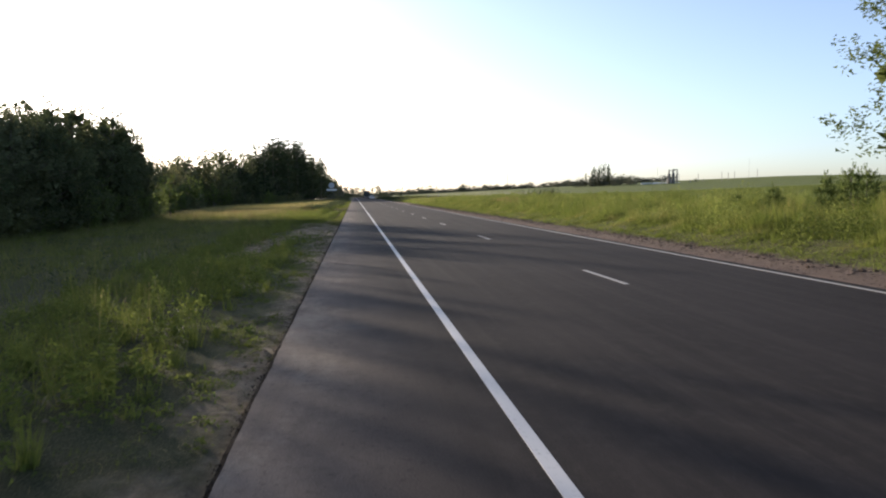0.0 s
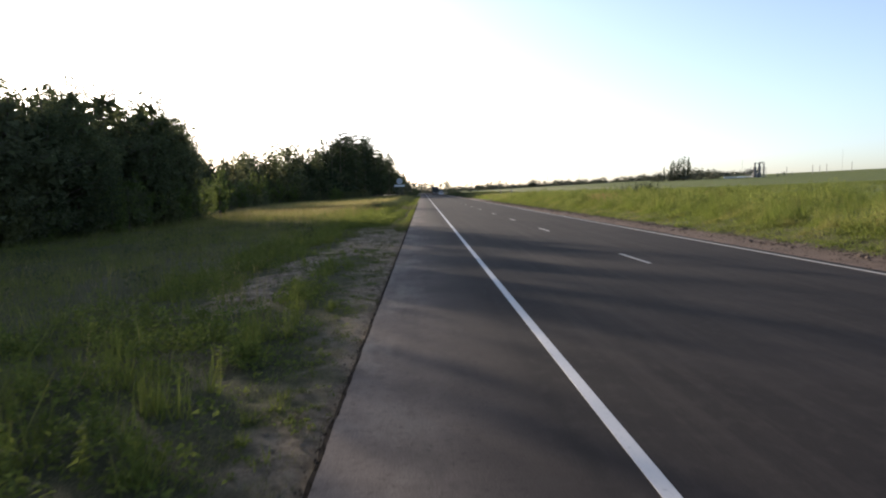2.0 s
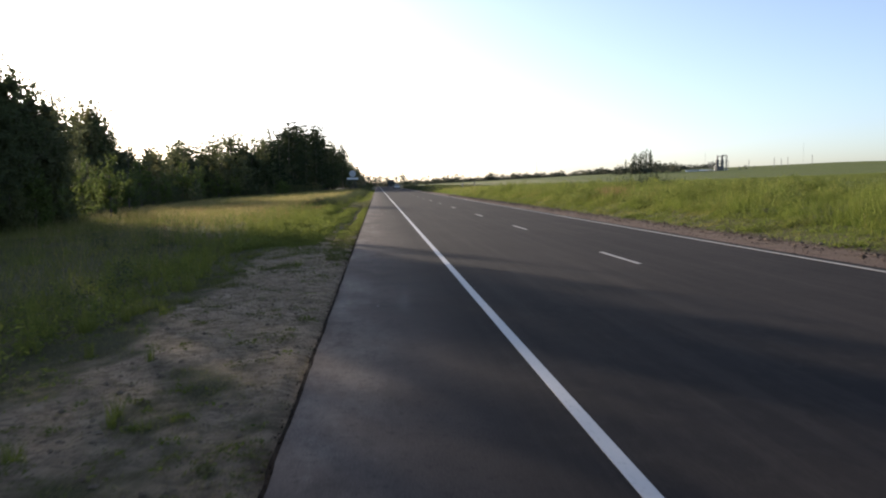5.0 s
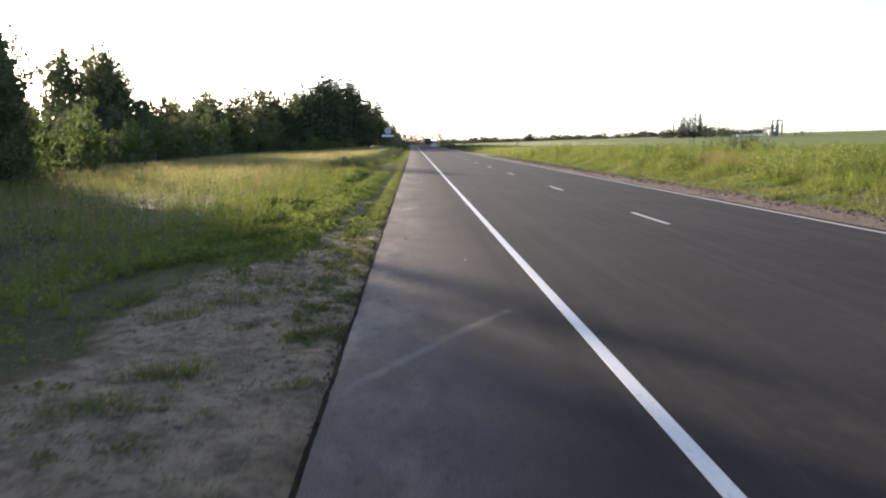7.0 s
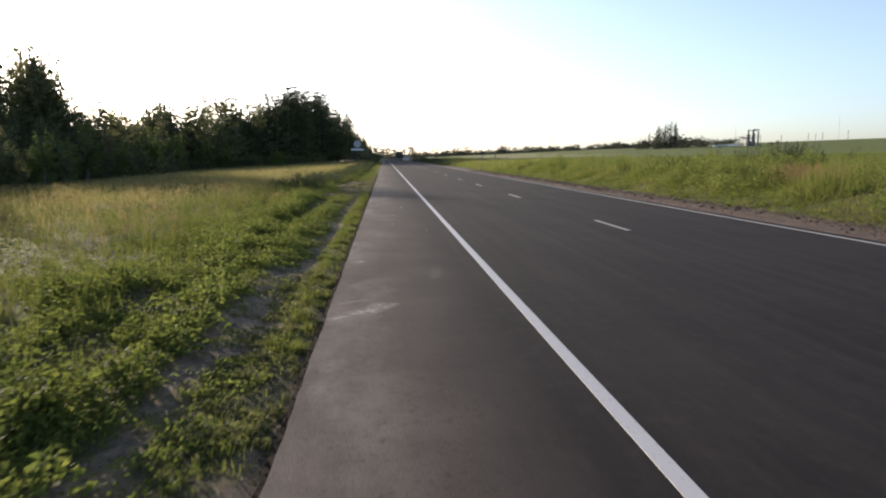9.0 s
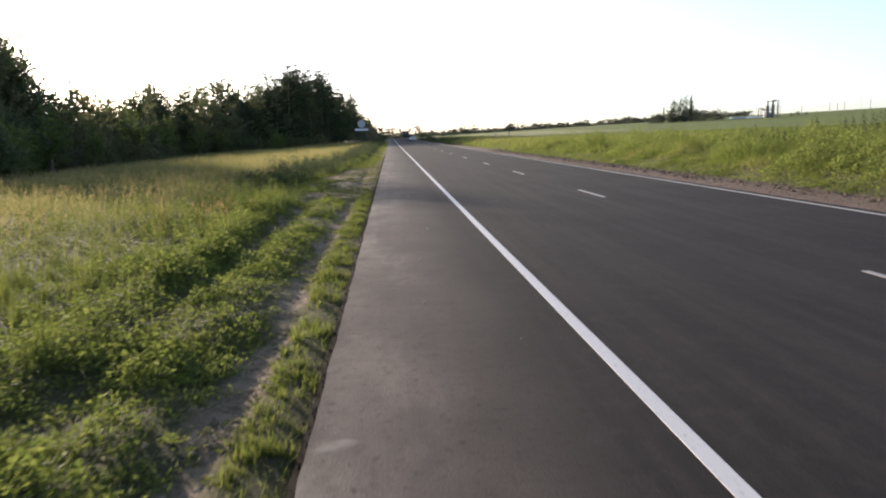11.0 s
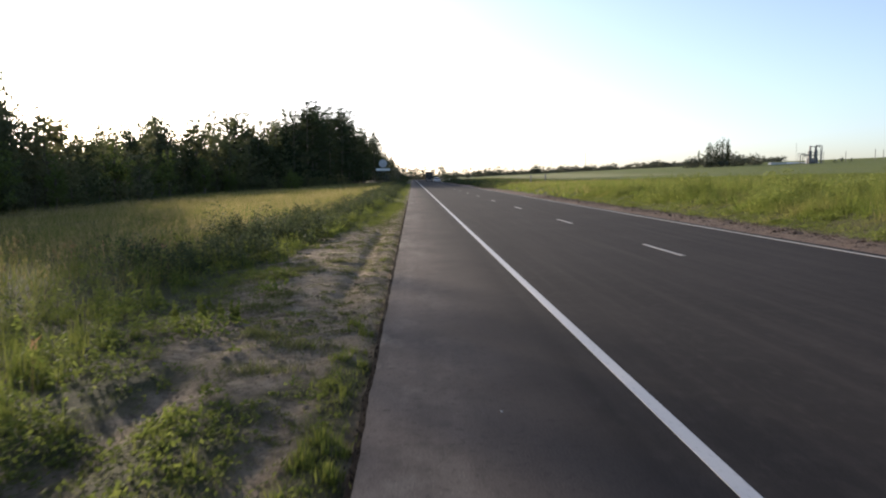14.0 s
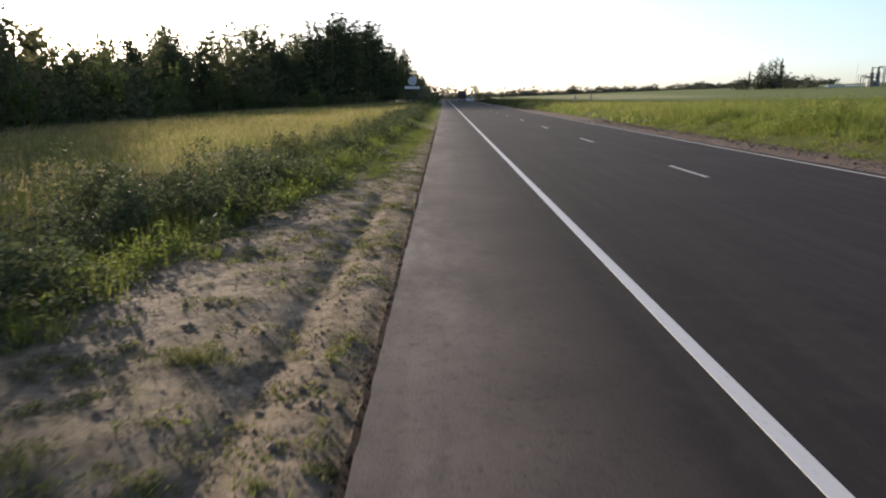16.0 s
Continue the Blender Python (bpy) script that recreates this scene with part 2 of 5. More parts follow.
def ground_z(x, y):
    """Height of the ground: falls away to the meadow, rises to the field."""
    x, y = np.asarray(x, float), np.asarray(y, float)
    d = np.maximum(EDGE - x, 0)
    left = -0.05 - 0.042 * np.minimum(d, 60) * step(d, 0.3, 4) + 0.05 * wave(x, y, 1.4) * step(d, 0.3, 1.5) + 0.12 * wave(x, y, 5.0, 2) * step(d, 1.5, 5)
    win = lambda a, b: step(y, a, a + 3) * (1 - step(y, b - 3, b))
    left = left - (0.038 + 0.02 * wave(x, y, 1.7, 35)) * np.exp(-((x + 2.38 + 0.05 * wave(0 * x, y, 4, 7)) / 0.15) ** 2) * win(48, 75) - (0.06 + 0.035 * wave(x, y, 1.5, 36)) * np.exp(-((x + 3.42 + 0.1 * wave(0 * x, y, 3, 9)) / 0.2) ** 2) * win(61, 76)
    left = left + (0.08 + 0.03 * wave(x, y, 1.1, 31)) * np.exp(-((x + 3.95) / 0.32) ** 2) * win(58, 74) + 0.04 * np.exp(-((x + 2.85) / 0.25) ** 2) * win(50, 74)
    left = left - (0.055 + 0.012 * wave(x, y, 1.3, 33)) * np.exp(-((x + 2.45 + 0.05 * wave(0 * x, y, 4.1, 34)) / (0.13 + 0.015 * wave(x, y, 0.9, 37))) ** 2) * win(75, 91) - 0.22 * np.exp(-((x + 5.4) / 1.2) ** 2) * win(82, 125) - 0.05 * np.exp(-(d / 0.10) ** 2)
    left = left + 0.017 * (wave(x, y, 0.36, 51) + 0.8 * wave(x, y, 0.2, 52)) * step(d, 0.12, 0.3) * (1 - step(d, 3.6, 4.2))
    r = np.maximum(x - GRAVEL, 0)
    s = 0.047 - 0.022 * step(y, 40, 190) + 0.022 * step(y, 190, 420)
    right = -0.06 + 0.35 * step(r, 0, 2.5) + s * np.minimum(r, 240) + (0.16 * wave(x, y, 4.0, 5) + 0.09 * wave(x, y, 1.7, 15)) * step(r, 0.5, 3) * (1 - 0.6 * step(r, 20, 40))
    return np.where(x < EDGE, left, np.where(x > RIGHT + 0.15, right - 0.02, -0.05 - 0 * x))


# ---- ground, road ----
def graded(hi, knots):
    out = []
    for (a, b, n) in knots:
        out.append(np.linspace(a, b, n, endpoint=False))
    return np.unique(np.concatenate([*out, [hi]]))


gx = graded(2500, [(-2500, -300, 8), (-300, -60, 14), (-60, -12, 20), (-12, -5.2, 18), (-5.2, -1.85, 48), (-1.85, 7.1, 6), (7.1, 12, 14), (12, 60, 18), (60, 300, 18), (300, 2500, 8)])
gy = graded(3500, [(-60, -6, 14), (-6, 15, 90), (15, 112, 620), (112, 200, 60), (200, 500, 36), (500, 3500, 14)])
X, Y = np.meshgrid(gx, gy)
Z = ground_z(X, Y)
nx, ny = len(gx), len(gy)
idx = np.arange(nx * ny).reshape(ny, nx)
ground_me = mesh_np("ground", np.stack([X.ravel(), Y.ravel(), Z.ravel()], 1),
                    np.stack([idx[:-1, :-1].ravel(), idx[:-1, 1:].ravel(), idx[1:, 1:].ravel(), idx[1:, :-1].ravel()], 1), GROUND, True)


def ragged(x, y, s, k):
    return 0.5 * wave(x, y, s, k) + 0.35 * wave(x, y, s * 0.37, k + 1) + 0.25 * wave(x, y, s * 0.13, k + 2)


def sand_mask(x, y):
    """Bare sandy soil along the asphalt, in two lay-bys and in the ruts."""
    d = EDGE - x
    strip = 0.95 - d / (0.45 + 0.22 * (1 - step(y, 28, 34)) - 0.33 * step(y, 47, 52) * (1 - step(y, 73, 79)) + 0.4 * step(y, 17, 24) * (1 - step(y, 30, 46)) + 0.15 * wave(0 * x, y, 3.0, 2))
    track = 1.25 - np.abs(x - np.interp(y, [10, 27, 31, 35], [-4.2, -4.0, -3.3, -2.4])) / 0.75
    track = np.where((y > 20) & (y < 36), track, -1)
    lay = np.minimum(1.6 * (x - np.interp(y, [29, 33, 36, 38, 41, 43, 45, 46.5, 48, 50], [-1.9, -4.2, -4.2, -4.0, -4.3, -4.1, -3.3, -2.6, -2.2, -1.9])), 1.2)
    rut = 0.85 - np.abs(x + 2.38 + 0.05 * wave(0 * x, y, 4, 7)) / 0.25
    rut = np.where((y > 50) & (y < 73), rut, -1)
    spur = np.where((y > 43) & (y < 54), 0.95 - np.abs(x + 2.68 + 0.08 * wave(0 * x, y, 2, 41)) / 0.30, -1)
    rut2 = 0.8 - np.abs(x + 3.42 + 0.1 * wave(0 * x, y, 3, 9)) / (0.24 + 0.16 * step(y, 65, 70))
    rut2 = np.where((y > 63) & (y < 79), rut2, -1)
    lay2 = np.minimum(1.4 * (x - np.interp(y, [69, 72, 75, 81, 84, 87, 90, 95, 110, 114], [-1.9, -3.2, -4.3, -4.4, -4.5, -4.2, -3.3, -2.7, -2.2, -1.9])), 0.95)
    lay2 = np.minimum(lay2, -2.2 * (x + 2.85) + 6.0 * step(y, 72, 76) - 0.3)
    m = np.maximum.reduce([strip, track, lay, rut, spur, rut2, lay2])
    m = step(m + 0.85 * ragged(x, y, 1.1, 3), 0.25, 0.75)
    return np.clip(np.where(x < EDGE, m, 0), 0, 1)


masks = {"sand": sand_mask(X, Y),
         "gravel": (X > RIGHT) * (1 - step(X + 0.35 * ragged(X, Y, 1.2, 6), GRAVEL - 0.25, GRAVEL + 0.2)),
         "crop": step(X, 17, 24),
         "pale": step(X, 16, 22) * (1 - step(X, 55, 80)) * step(Y, 250, 275) * (1 - step(Y, 400, 450)) * 0.45}
for mask_name, mask in masks.items():
    at = ground_me.attributes.new(mask_name, "FLOAT", "POINT")
    at.data.foreach_set("value", mask.ravel().astype(np.float32))
tagged(new("ground", ground_me), "uneven grassy ground with sandy bare patches and green field", "ground", kind="structure")


def slab(name, x0, x1, y0, y1, z0, z1, mat, n=1, wob=0.0):
    """A long flat slab with a slightly uneven left edge."""
    ys = np.linspace(y0, y1, n + 1)
    w = wob * (wave(ys * 0, ys, 0.7, 1) + 0.6 * wave(ys * 0, ys, 0.13, 3)) if wob else 0 * ys
    v = np.concatenate([np.stack([x + w * f, ys, z + 0 * ys], 1) for x, z, f in ((x0, z0, 1), (x0, z1, 1), (x1, z1, 0), (x1, z0, 0))])
    m, i = n + 1, np.arange(n)
    f = np.concatenate([np.stack([a * m + i, a * m + i + 1, b * m + i + 1, b * m + i], 1) for a, b in ((0, 1), (1, 2), (2, 3))])
    return mesh_np(name, v, f, mat)


road = tagged(new("road", slab("road", EDGE, RIGHT + 0.3, -40, 900, -0.30, 0.0, ASPHALT, 6000, 0.010)), "dark asphalt country road with worn surface", "road", kind="structure")
part("edge_line", slab("edge_line", -0.05, 0.05, -40, 700, -0.02, 0.004, LINE), LINE, road, "white painted edge line")
part("edge_line", slab("edge_line", RIGHT - 0.05, RIGHT + 0.05, -40, 700, -0.02, 0.004, LINE_WORN), LINE_WORN, road, "white painted edge line")
TAR_EDGE = paint_material("tar_edge", (0.026, 0.019, 0.014), (0.010, 0.008, 0.007), 0.95, 18, 0.03)
part("tar_edge", slab("tar_edge", EDGE - 0.045, EDGE + 0.03, -40, 400, -0.30, -0.032, TAR_EDGE, 6000, 0.013), TAR_EDGE, road, "dark ragged tar edge")
DASHES = [-13.0, -0.5, 12.24, 25.33, 37.97, 48.5, 58.8, 70.9, 81.6, 91.5] + [91.5 + 11.2 * k for k in range(1, 26)]
dash_me = slab("lane_dash", 3.455, 3.545, 0, 2.44, -0.02, 0.004, LINE_WORN)
for y in DASHES:
    part("lane_dash", dash_me, LINE, road).location = (0, y, 0)


def dust_material():
    """Pale dust lying thinly on the asphalt, broken up by gaps."""
    m, nt, b = material("road_dust", 0.95)
    b.inputs["Base Color"].default_value = (0.52, 0.46, 0.385, 1)
    b.inputs["Specular IOR Level"].default_value = 0.05
    see = nt.nodes.new("ShaderNodeBsdfTransparent")
    s = nt.nodes.new("ShaderNodeMixShader")
    at = nt.nodes.new("ShaderNodeAttribute")
    at.attribute_name = "thick"
    k = nt.nodes.new("ShaderNodeMath")
    k.operation = "MULTIPLY"
    nt.links.new(at.outputs["Fac"], k.inputs[0])
    nt.links.new(ramp(nt, noise_node(nt, 6, 6, place(nt)), [(0.35, (0, 0, 0)), (0.7, (0.42, 0.42, 0.42))]), k.inputs[1])
    nt.links.new(k.outputs[0], s.inputs[0])
    nt.links.new(see.outputs[0], s.inputs[1])
    nt.links.new(b.outputs[0], s.inputs[2])
    nt.links.new(s.outputs[0], nt.nodes["Material Output"].inputs["Surface"])
    return m


DUST = dust_material()


def dust_mark(x0, y0, x1, y1, w, bow=0.0, load=1.0):
    """A smear of dust, thinning out at its rims."""
    q = np.linspace(0, 1, 25)
    d = np.array([x1 - x0, y1 - y0])
    n = np.array([-d[1], d[0]]) / np.linalg.norm(d)
    mid = np.array([x0, y0]) + q[:, None] * d + (bow * 4 * q * (1 - q))[:, None] * n
    rows = [np.column_stack([mid + n * w * o, np.full(25, 0.003)]) for o in (-0.5, -0.15, 0.15, 0.5)]
    i = np.arange(24)
    f = np.concatenate([np.stack([a * 25 + i, a * 25 + i + 1, a * 25 + 26 + i, a * 25 + 25 + i], 1) for a in range(3)])
    me = mesh_np("dust_mark", np.concatenate(rows), f, DUST)
    at = me.attributes.new("thick", "FLOAT", "POINT")
    ends = load * np.clip(6 * q, 0, 1) * np.clip(4 * (1 - q), 0, 1)
    at.data.foreach_set("value", np.concatenate([0 * q, ends, ends, 0 * q]).astype(np.float32))
    return part("dust_mark", me, DUST, road, "pale smear of dust on the asphalt")


dust_mark(-1.84, 38.6, -0.15, 41.5, 0.13, 0.08, 0.6)
dust_mark(-1.82, 50.8, -1.22, 51.75, 0.34, -0.04, 2.0)
dust_mark(-1.80, 51.6, -1.45, 51.9, 0.14, 0.0, 1.4)
dust_mark(-1.82, 54.4, -1.55, 54.8, 0.20, 0.0, 1.6)
dust_mark(-1.82, 57.2, -1.60, 57.4, 0.16, 0.0, 1.4)
dust_mark(-0.75, 53.0, -0.6, 54.2, 0.22, 0.0, 0.45)
dust_mark(-1.80, 8.1, -0.9, 9.0, 0.5, 0.0, 0.5)
dust_mark(-0.97, 33.0, -0.95, 35.4, 0.22, 0.02, 0.5)
dust_mark(-1.70, 32.6, -1.75, 35.6, 0.16, 0.02, 0.6)

# print of a tractor tyre: two staggered rows of dusty bars
for k in range(9):
    dust_mark(-1.00, 35.52 + 0.145 * k, -0.80, 35.46 + 0.145 * k, 0.085, 0.0, 0.4)
    dust_mark(-0.76, 35.50 + 0.145 * k, -0.58, 35.60 + 0.145 * k, 0.085, 0.0, 0.35)

# ---- trees ----
def tube(points, radii, sides=6):
    """A tapered tube along points."""
    p = np.asarray(points, float)
    t = np.gradient(p, axis=0)
    t /= np.linalg.norm(t, axis=1)[:, None] + 1e-9
    ref = np.array([0.31, 0.95, 0.05])
    u = np.cross(t, ref)
    u /= np.linalg.norm(u, axis=1)[:, None] + 1e-9
    w = np.cross(t, u)
    a = np.linspace(0, 2 * np.pi, sides, endpoint=False)
    v = (p[:, None] + np.asarray(radii)[:, None, None] * (np.cos(a)[None, :, None] * u[:, None] + np.sin(a)[None, :, None] * w[:, None])).reshape(-1, 3)
    n, i, j = len(p), *np.meshgrid(np.arange(len(p) - 1), np.arange(sides), indexing="ij")
    k = (j + 1) % sides
    f = np.stack([i * sides + j, i * sides + k, (i + 1) * sides + k, (i + 1) * sides + j], -1).reshape(-1, 4)
    return v, f


def join(pieces):
    vs, fs, n = [], [], 0
    for v, f in pieces:
        vs.append(v)
        fs.append(f + n)
        n += len(v)
    return np.concatenate(vs), np.concatenate(fs)


def leaves(centres, size, rng, flat=0.35, slim=0.55):
    """One small pointed leaf at each centre, turned at random."""
    n = len(centres)
    ax = rng.normal(size=(n, 3))
    ax[:, 2] *= flat
    ax /= np.linalg.norm(ax, axis=1)[:, None]
    up = rng.normal(size=(n, 3)) + np.array([0, 0, 0.8])
    sd = np.cross(ax, up)
    sd /= np.linalg.norm(sd, axis=1)[:, None] + 1e-9
    s = (size * rng.uniform(0.6, 1.35, n))[:, None]
    v = np.stack([centres - ax * s * 0.5 - sd * s * slim * 0.5, centres - ax * s * 0.35 + sd * s * slim * 0.5, centres + ax * s * 0.5], 1).reshape(-1, 3)
    return v, np.arange(3 * n).reshape(n, 3)


def crown_clumps(rng, height, width, low, clumps, heads=5, slender=1.0):
    """Centres and radii of leaf clumps: a crown of several uneven heads round a leader."""
    hs = [(0.0, 0.0, 0.93, 0.28 * slender)]
    for k in range(heads):
        a, r = 2 * np.pi * (k + rng.uniform(-0.3, 0.3)) / heads, rng.uniform(0.14, 0.30)
        hs.append((r * math.cos(a), r * math.sin(a), rng.uniform(0.56, 0.88), rng.uniform(0.15, 0.25)))
    weight = np.array([h[2] * h[3] for h in hs])
    out = []
    for k in rng.choice(len(hs), clumps, p=weight / weight.sum()):
        hx, hy, ht, hr = hs[k]
        u, a = rng.uniform(0, 1) ** 0.9, rng.uniform(0, 2 * np.pi)
        prof = math.sqrt(max(0.02, 1 - max(0.0, (u - 0.4) / 0.62) ** 2)) * (0.75 + 0.25 * min(1, u / 0.4))
        r = hr * prof * rng.uniform(0.2, 1.0) ** 0.5 * (0.85 + 0.25 * math.sin(3 * a + 7 * u + k))
        pull = 0.6 + 0.4 * min(1.0, 2 * u)
        out.append((width * (hx * pull + r * math.cos(a)), width * (hy * pull + r * math.sin(a)), height * (low + (ht - low) * u), width * rng.uniform(0.045, 0.105) * (1.1 - 0.45 * u)))
    return np.array(out)


def broadleaf_meshes(seed, height, width, count, size, low=0.15, clumps=70, slender=1.0, slim=0.55, limbs=4, shoot=0.10):
    """Trunk-and-limbs mesh and crown mesh of a broadleaf tree or shrub."""
    rng = np.random.default_rng(seed)
    z = np.linspace(0, height * 0.9, 9)
    sway = np.cumsum(rng.normal(0, 0.03 * height / 9, (9, 2)), axis=0)
    trunk = np.column_stack([sway - sway[0], z])
    base = 0.016 * height + 0.015
    wood = [tube(trunk, np.linspace(base, base * 0.12, 9), 6)]
    cl = crown_clumps(rng, height, width, low, clumps, slender=slender)
    for k in range(0, clumps, limbs):
        c = cl[k]
        z0 = max(0.04 * height, c[2] - 0.35 * math.hypot(c[0], c[1]) - 0.06 * height)
        p0 = np.array([np.interp(z0, z, trunk[:, i]) for i in range(3)])
        q = np.linspace(0, 1, 4)[:, None]
        pts = p0 + (c[:3] - p0) * q + np.array([0, 0, 0.10]) * np.linalg.norm(c[:3] - p0) * q * (1 - q) + rng.normal(0, 0.02 * width, (4, 3)) * q * (1 - q) * 2
        wood.append(tube(pts, np.linspace(base * 0.32, 0.006, 4), 3))
    share = cl[:, 3] ** 1.4 * rng.uniform(0.6, 1.3, clumps)
    pick = rng.choice(clumps, count, p=share / share.sum())
    rad = cl[pick, 3]
    off = rng.normal(size=(count, 3))
    off *= (rng.uniform(0.15, 1.15, count) ** 0.6 / np.linalg.norm(off, axis=1))[:, None]
    off *= rad[:, None] * np.array([1, 1, 0.75])
    # sprays along twigs that point outwards, and slim shoots that rise out of the crown
    kind = rng.uniform(0, 1, count)
    out = np.column_stack([cl[:, 0], cl[:, 1], np.full(clumps, 0.25 * width)]) + rng.normal(0, 0.13 * width, (clumps, 3))
    out /= np.linalg.norm(out, axis=1)[:, None]
    run = rng.uniform(0.2, 1.0, count)
    spray = out[pick] * (run * 1.5 * rad)[:, None] + rng.normal(0, 0.22, (count, 3)) * (rad * (1.1 - 0.7 * run))[:, None]
    rise = np.column_stack([0.35 * out[:, 0] + rng.normal(0, 0.12, clumps), 0.35 * out[:, 1] + rng.normal(0, 0.12, clumps), np.ones(clumps)]) * (shoot * height * rng.uniform(0.35, 1.0, clumps))[:, None]
    shoots = rise[pick] * run[:, None] + rng.normal(0, 0.16, (count, 3)) * (rad * (1.15 - run))[:, None]
    off = np.where((kind < 0.32)[:, None], spray, np.where((kind > 0.80)[:, None], shoots, off))
    c = cl[pick, :3] + off
    c[:, 2] = np.maximum(c[:, 2], 0.10)
    # inner leaf masses that close the crown
    nc = max(50, count // 14)
    deep = cl[rng.integers(0, clumps, nc)]
    d = deep[:, :3] * np.array([0.62, 0.62, 0.92]) + rng.normal(0, 0.025 * width, (nc, 3))
    d[:, 2] = np.clip(d[:, 2], 0.05 * height, 0.85 * height)
    inner = leaves(d, 0.075 * width, rng, 0.8, 0.8)
    wv, wf = join(wood)
    return mesh_np("limbs", wv, wf, BARK, True), mesh_np("crown", *join([leaves(c, size, rng, 0.45, slim), inner]), LEAF)


def pine_meshes(seed, height, width, count, size, low=0.3, levels=15, pads=1.0, core=120):
    """Trunk with whorls of boughs that end in flat upturned needle pads."""
    rng = np.random.default_rng(seed)
    z = np.linspace(0, height * 0.97, 8)
    trunk = np.column_stack([np.cumsum(rng.normal(0, 0.05, (8, 2)), axis=0), z])
    wood = [tube(trunk, np.linspace(0.014 * height, 0.02, 8), 6)]
    tips = []
    for i in range(levels):
        u = i / (levels - 1)
        zz = height * (low + (0.97 - low) * u)
        for k in range(5 if i < levels - 1 else 3):
            a = rng.uniform(0, 2 * np.pi)
            L = 0.5 * width * (math.sqrt(max(0.0, 1 - (u / 1.04) ** 1.7)) * min(1.0, 0.6 + 1.5 * u) * rng.uniform(0.5, 1.15) + 0.05)
            p0 = np.array([np.interp(zz, z, trunk[:, 0]), np.interp(zz, z, trunk[:, 1]), zz])
            p1 = p0 + np.array([math.cos(a) * L, math.sin(a) * L, L * rng.uniform(0.0, 0.35) + 0.25 * u * L])
            if k < 2:
                wood.append(tube(np.linspace(p0, p1, 3), [0.05, 0.03, 0.01], 3))
            tips.append((p0, p1, L))
    top = np.array([trunk[-1, 0], trunk[-1, 1], height * 0.90])
    tips.append((top, top + np.array([0, 0, height * 0.10]), 0.6))
    share = np.array([t[2] for t in tips]) + 0.25
    pick = rng.choice(len(tips), count, p=share / share.sum())
    q = rng.uniform(0.1, 1.0, count) ** 0.65
    P0, P1, LL = np.array([t[0] for t in tips])[pick], np.array([t[1] for t in tips])[pick], share[pick]
    c = P0 + (P1 - P0) * q[:, None] + rng.normal(0, 1, (count, 3)) * ((0.08 + 0.11 * LL) * pads)[:, None] * np.array([1, 1, 0.45]) * (0.5 + 0.6 * np.sin(np.pi * q))[:, None]
    c[:, 2] += 0.10 * LL * q * rng.uniform(0, 1, count)
    u = rng.uniform(0, 0.85, core)
    wide = 0.17 * width * np.sqrt(1 - u)
    d = np.column_stack([rng.normal(0, 1, core) * wide, rng.normal(0, 1, core) * wide, height * (low + (1 - low) * u)])
    return mesh_np("limbs", *join(wood), BARK, True), mesh_np("crown", *join([leaves(c, size, rng, 0.7, 0.34), leaves(d, 0.13 * width, rng, 0.8, 0.7)]), LEAF)


def tree_thing(name, meshes, label, category, group, leaf=None):
    base = tagged(new(name), label, category, group)
    part("trunk", meshes[0], BARK, base)
    part("crown", meshes[1], LEAF, base)
    if leaf:
        meshes[1].materials[0] = leaf
    return base


def stand(proto, x, y, scale=1.0, turn=0.0, sink=0.1, wide=1.0, label="", group=""):
    z = float(ground_z(x, y)) - sink
    ob = copy_thing(proto, pose(x, y, z, 0, 0, turn))
    ob.scale = (scale * wide, scale * wide, scale)
    if label:
        tagged(ob, label, "shrub" if "shrub" in label or "bush" in label else "tree", group)
    return ob


WOOD, WOOD_GROUP = "leafy green broadleaf tree at the edge of the wood", "trees of the wood"
ASH = [tree_thing("broadleaf_tree", broadleaf_meshes(11 + k, 9.4, 7.6, 15000, 0.15, 0.03, 210, shoot=0.14), WOOD, "tree", WOOD_GROUP, (LEAF, LEAF_OLIVE, LEAF_DARK)[k]) for k in range(3)]
ASH_FAR = [tree_thing("broadleaf_tree", broadleaf_meshes(15 + k, 9.4, 6.8, 4000, 0.245, 0.03, 130, (1.15, 1.0, 1.25)[k], limbs=7, shoot=0.07), WOOD, "tree", WOOD_GROUP, (LEAF, LEAF_OLIVE, LEAF_DARK)[k]) for k in range(3)]
ASH_MID = [tree_thing("broadleaf_tree", broadleaf_meshes(15 + k, 9.4, 6.8, 7500, 0.165, 0.03, 150, (1.15, 1.0, 1.25)[k], limbs=6, shoot=0.08), WOOD, "tree", WOOD_GROUP, (LEAF, LEAF_OLIVE, LEAF_DARK)[k]) for k in range(3)]
BIRCH = [tree_thing("birch_tree", broadleaf_meshes(21 + k, 15.5, 8.6, 9000, 0.28, 0.10, 170, 1.1, limbs=5), "tall birch rising above the wood", "tree", WOOD_GROUP, (LEAF, LEAF_OLIVE)[k]) for k in range(2)]
BIRCH_FAR = [tree_thing("birch_tree", broadleaf_meshes(25 + k, 15.5, 8.6, 2600, 0.52, 0.10, 120, 1.1, limbs=12), "tall birch rising above the wood", "tree", WOOD_GROUP, LEAF_DARK) for k in range(2)]
PINES = [tree_thing("pine_tree", pine_meshes(31 + k, 18, (8.4, 7.4, 9.2)[k], 3300, 0.46, (0.05, 0.12, 0.05)[k], (13, 16, 12)[k]), "tall dark pine tree in the wood", "tree", "pines of the wood", PINE) for k in range(3)]
YOUNG_PINE = tree_thing("pine_tree", pine_meshes(37, 18, 7.5, 2300, 0.45, 0.25, 11, 0.62, 20), "young pine with open whorls of boughs", "tree", "pines of the wood", PINE)
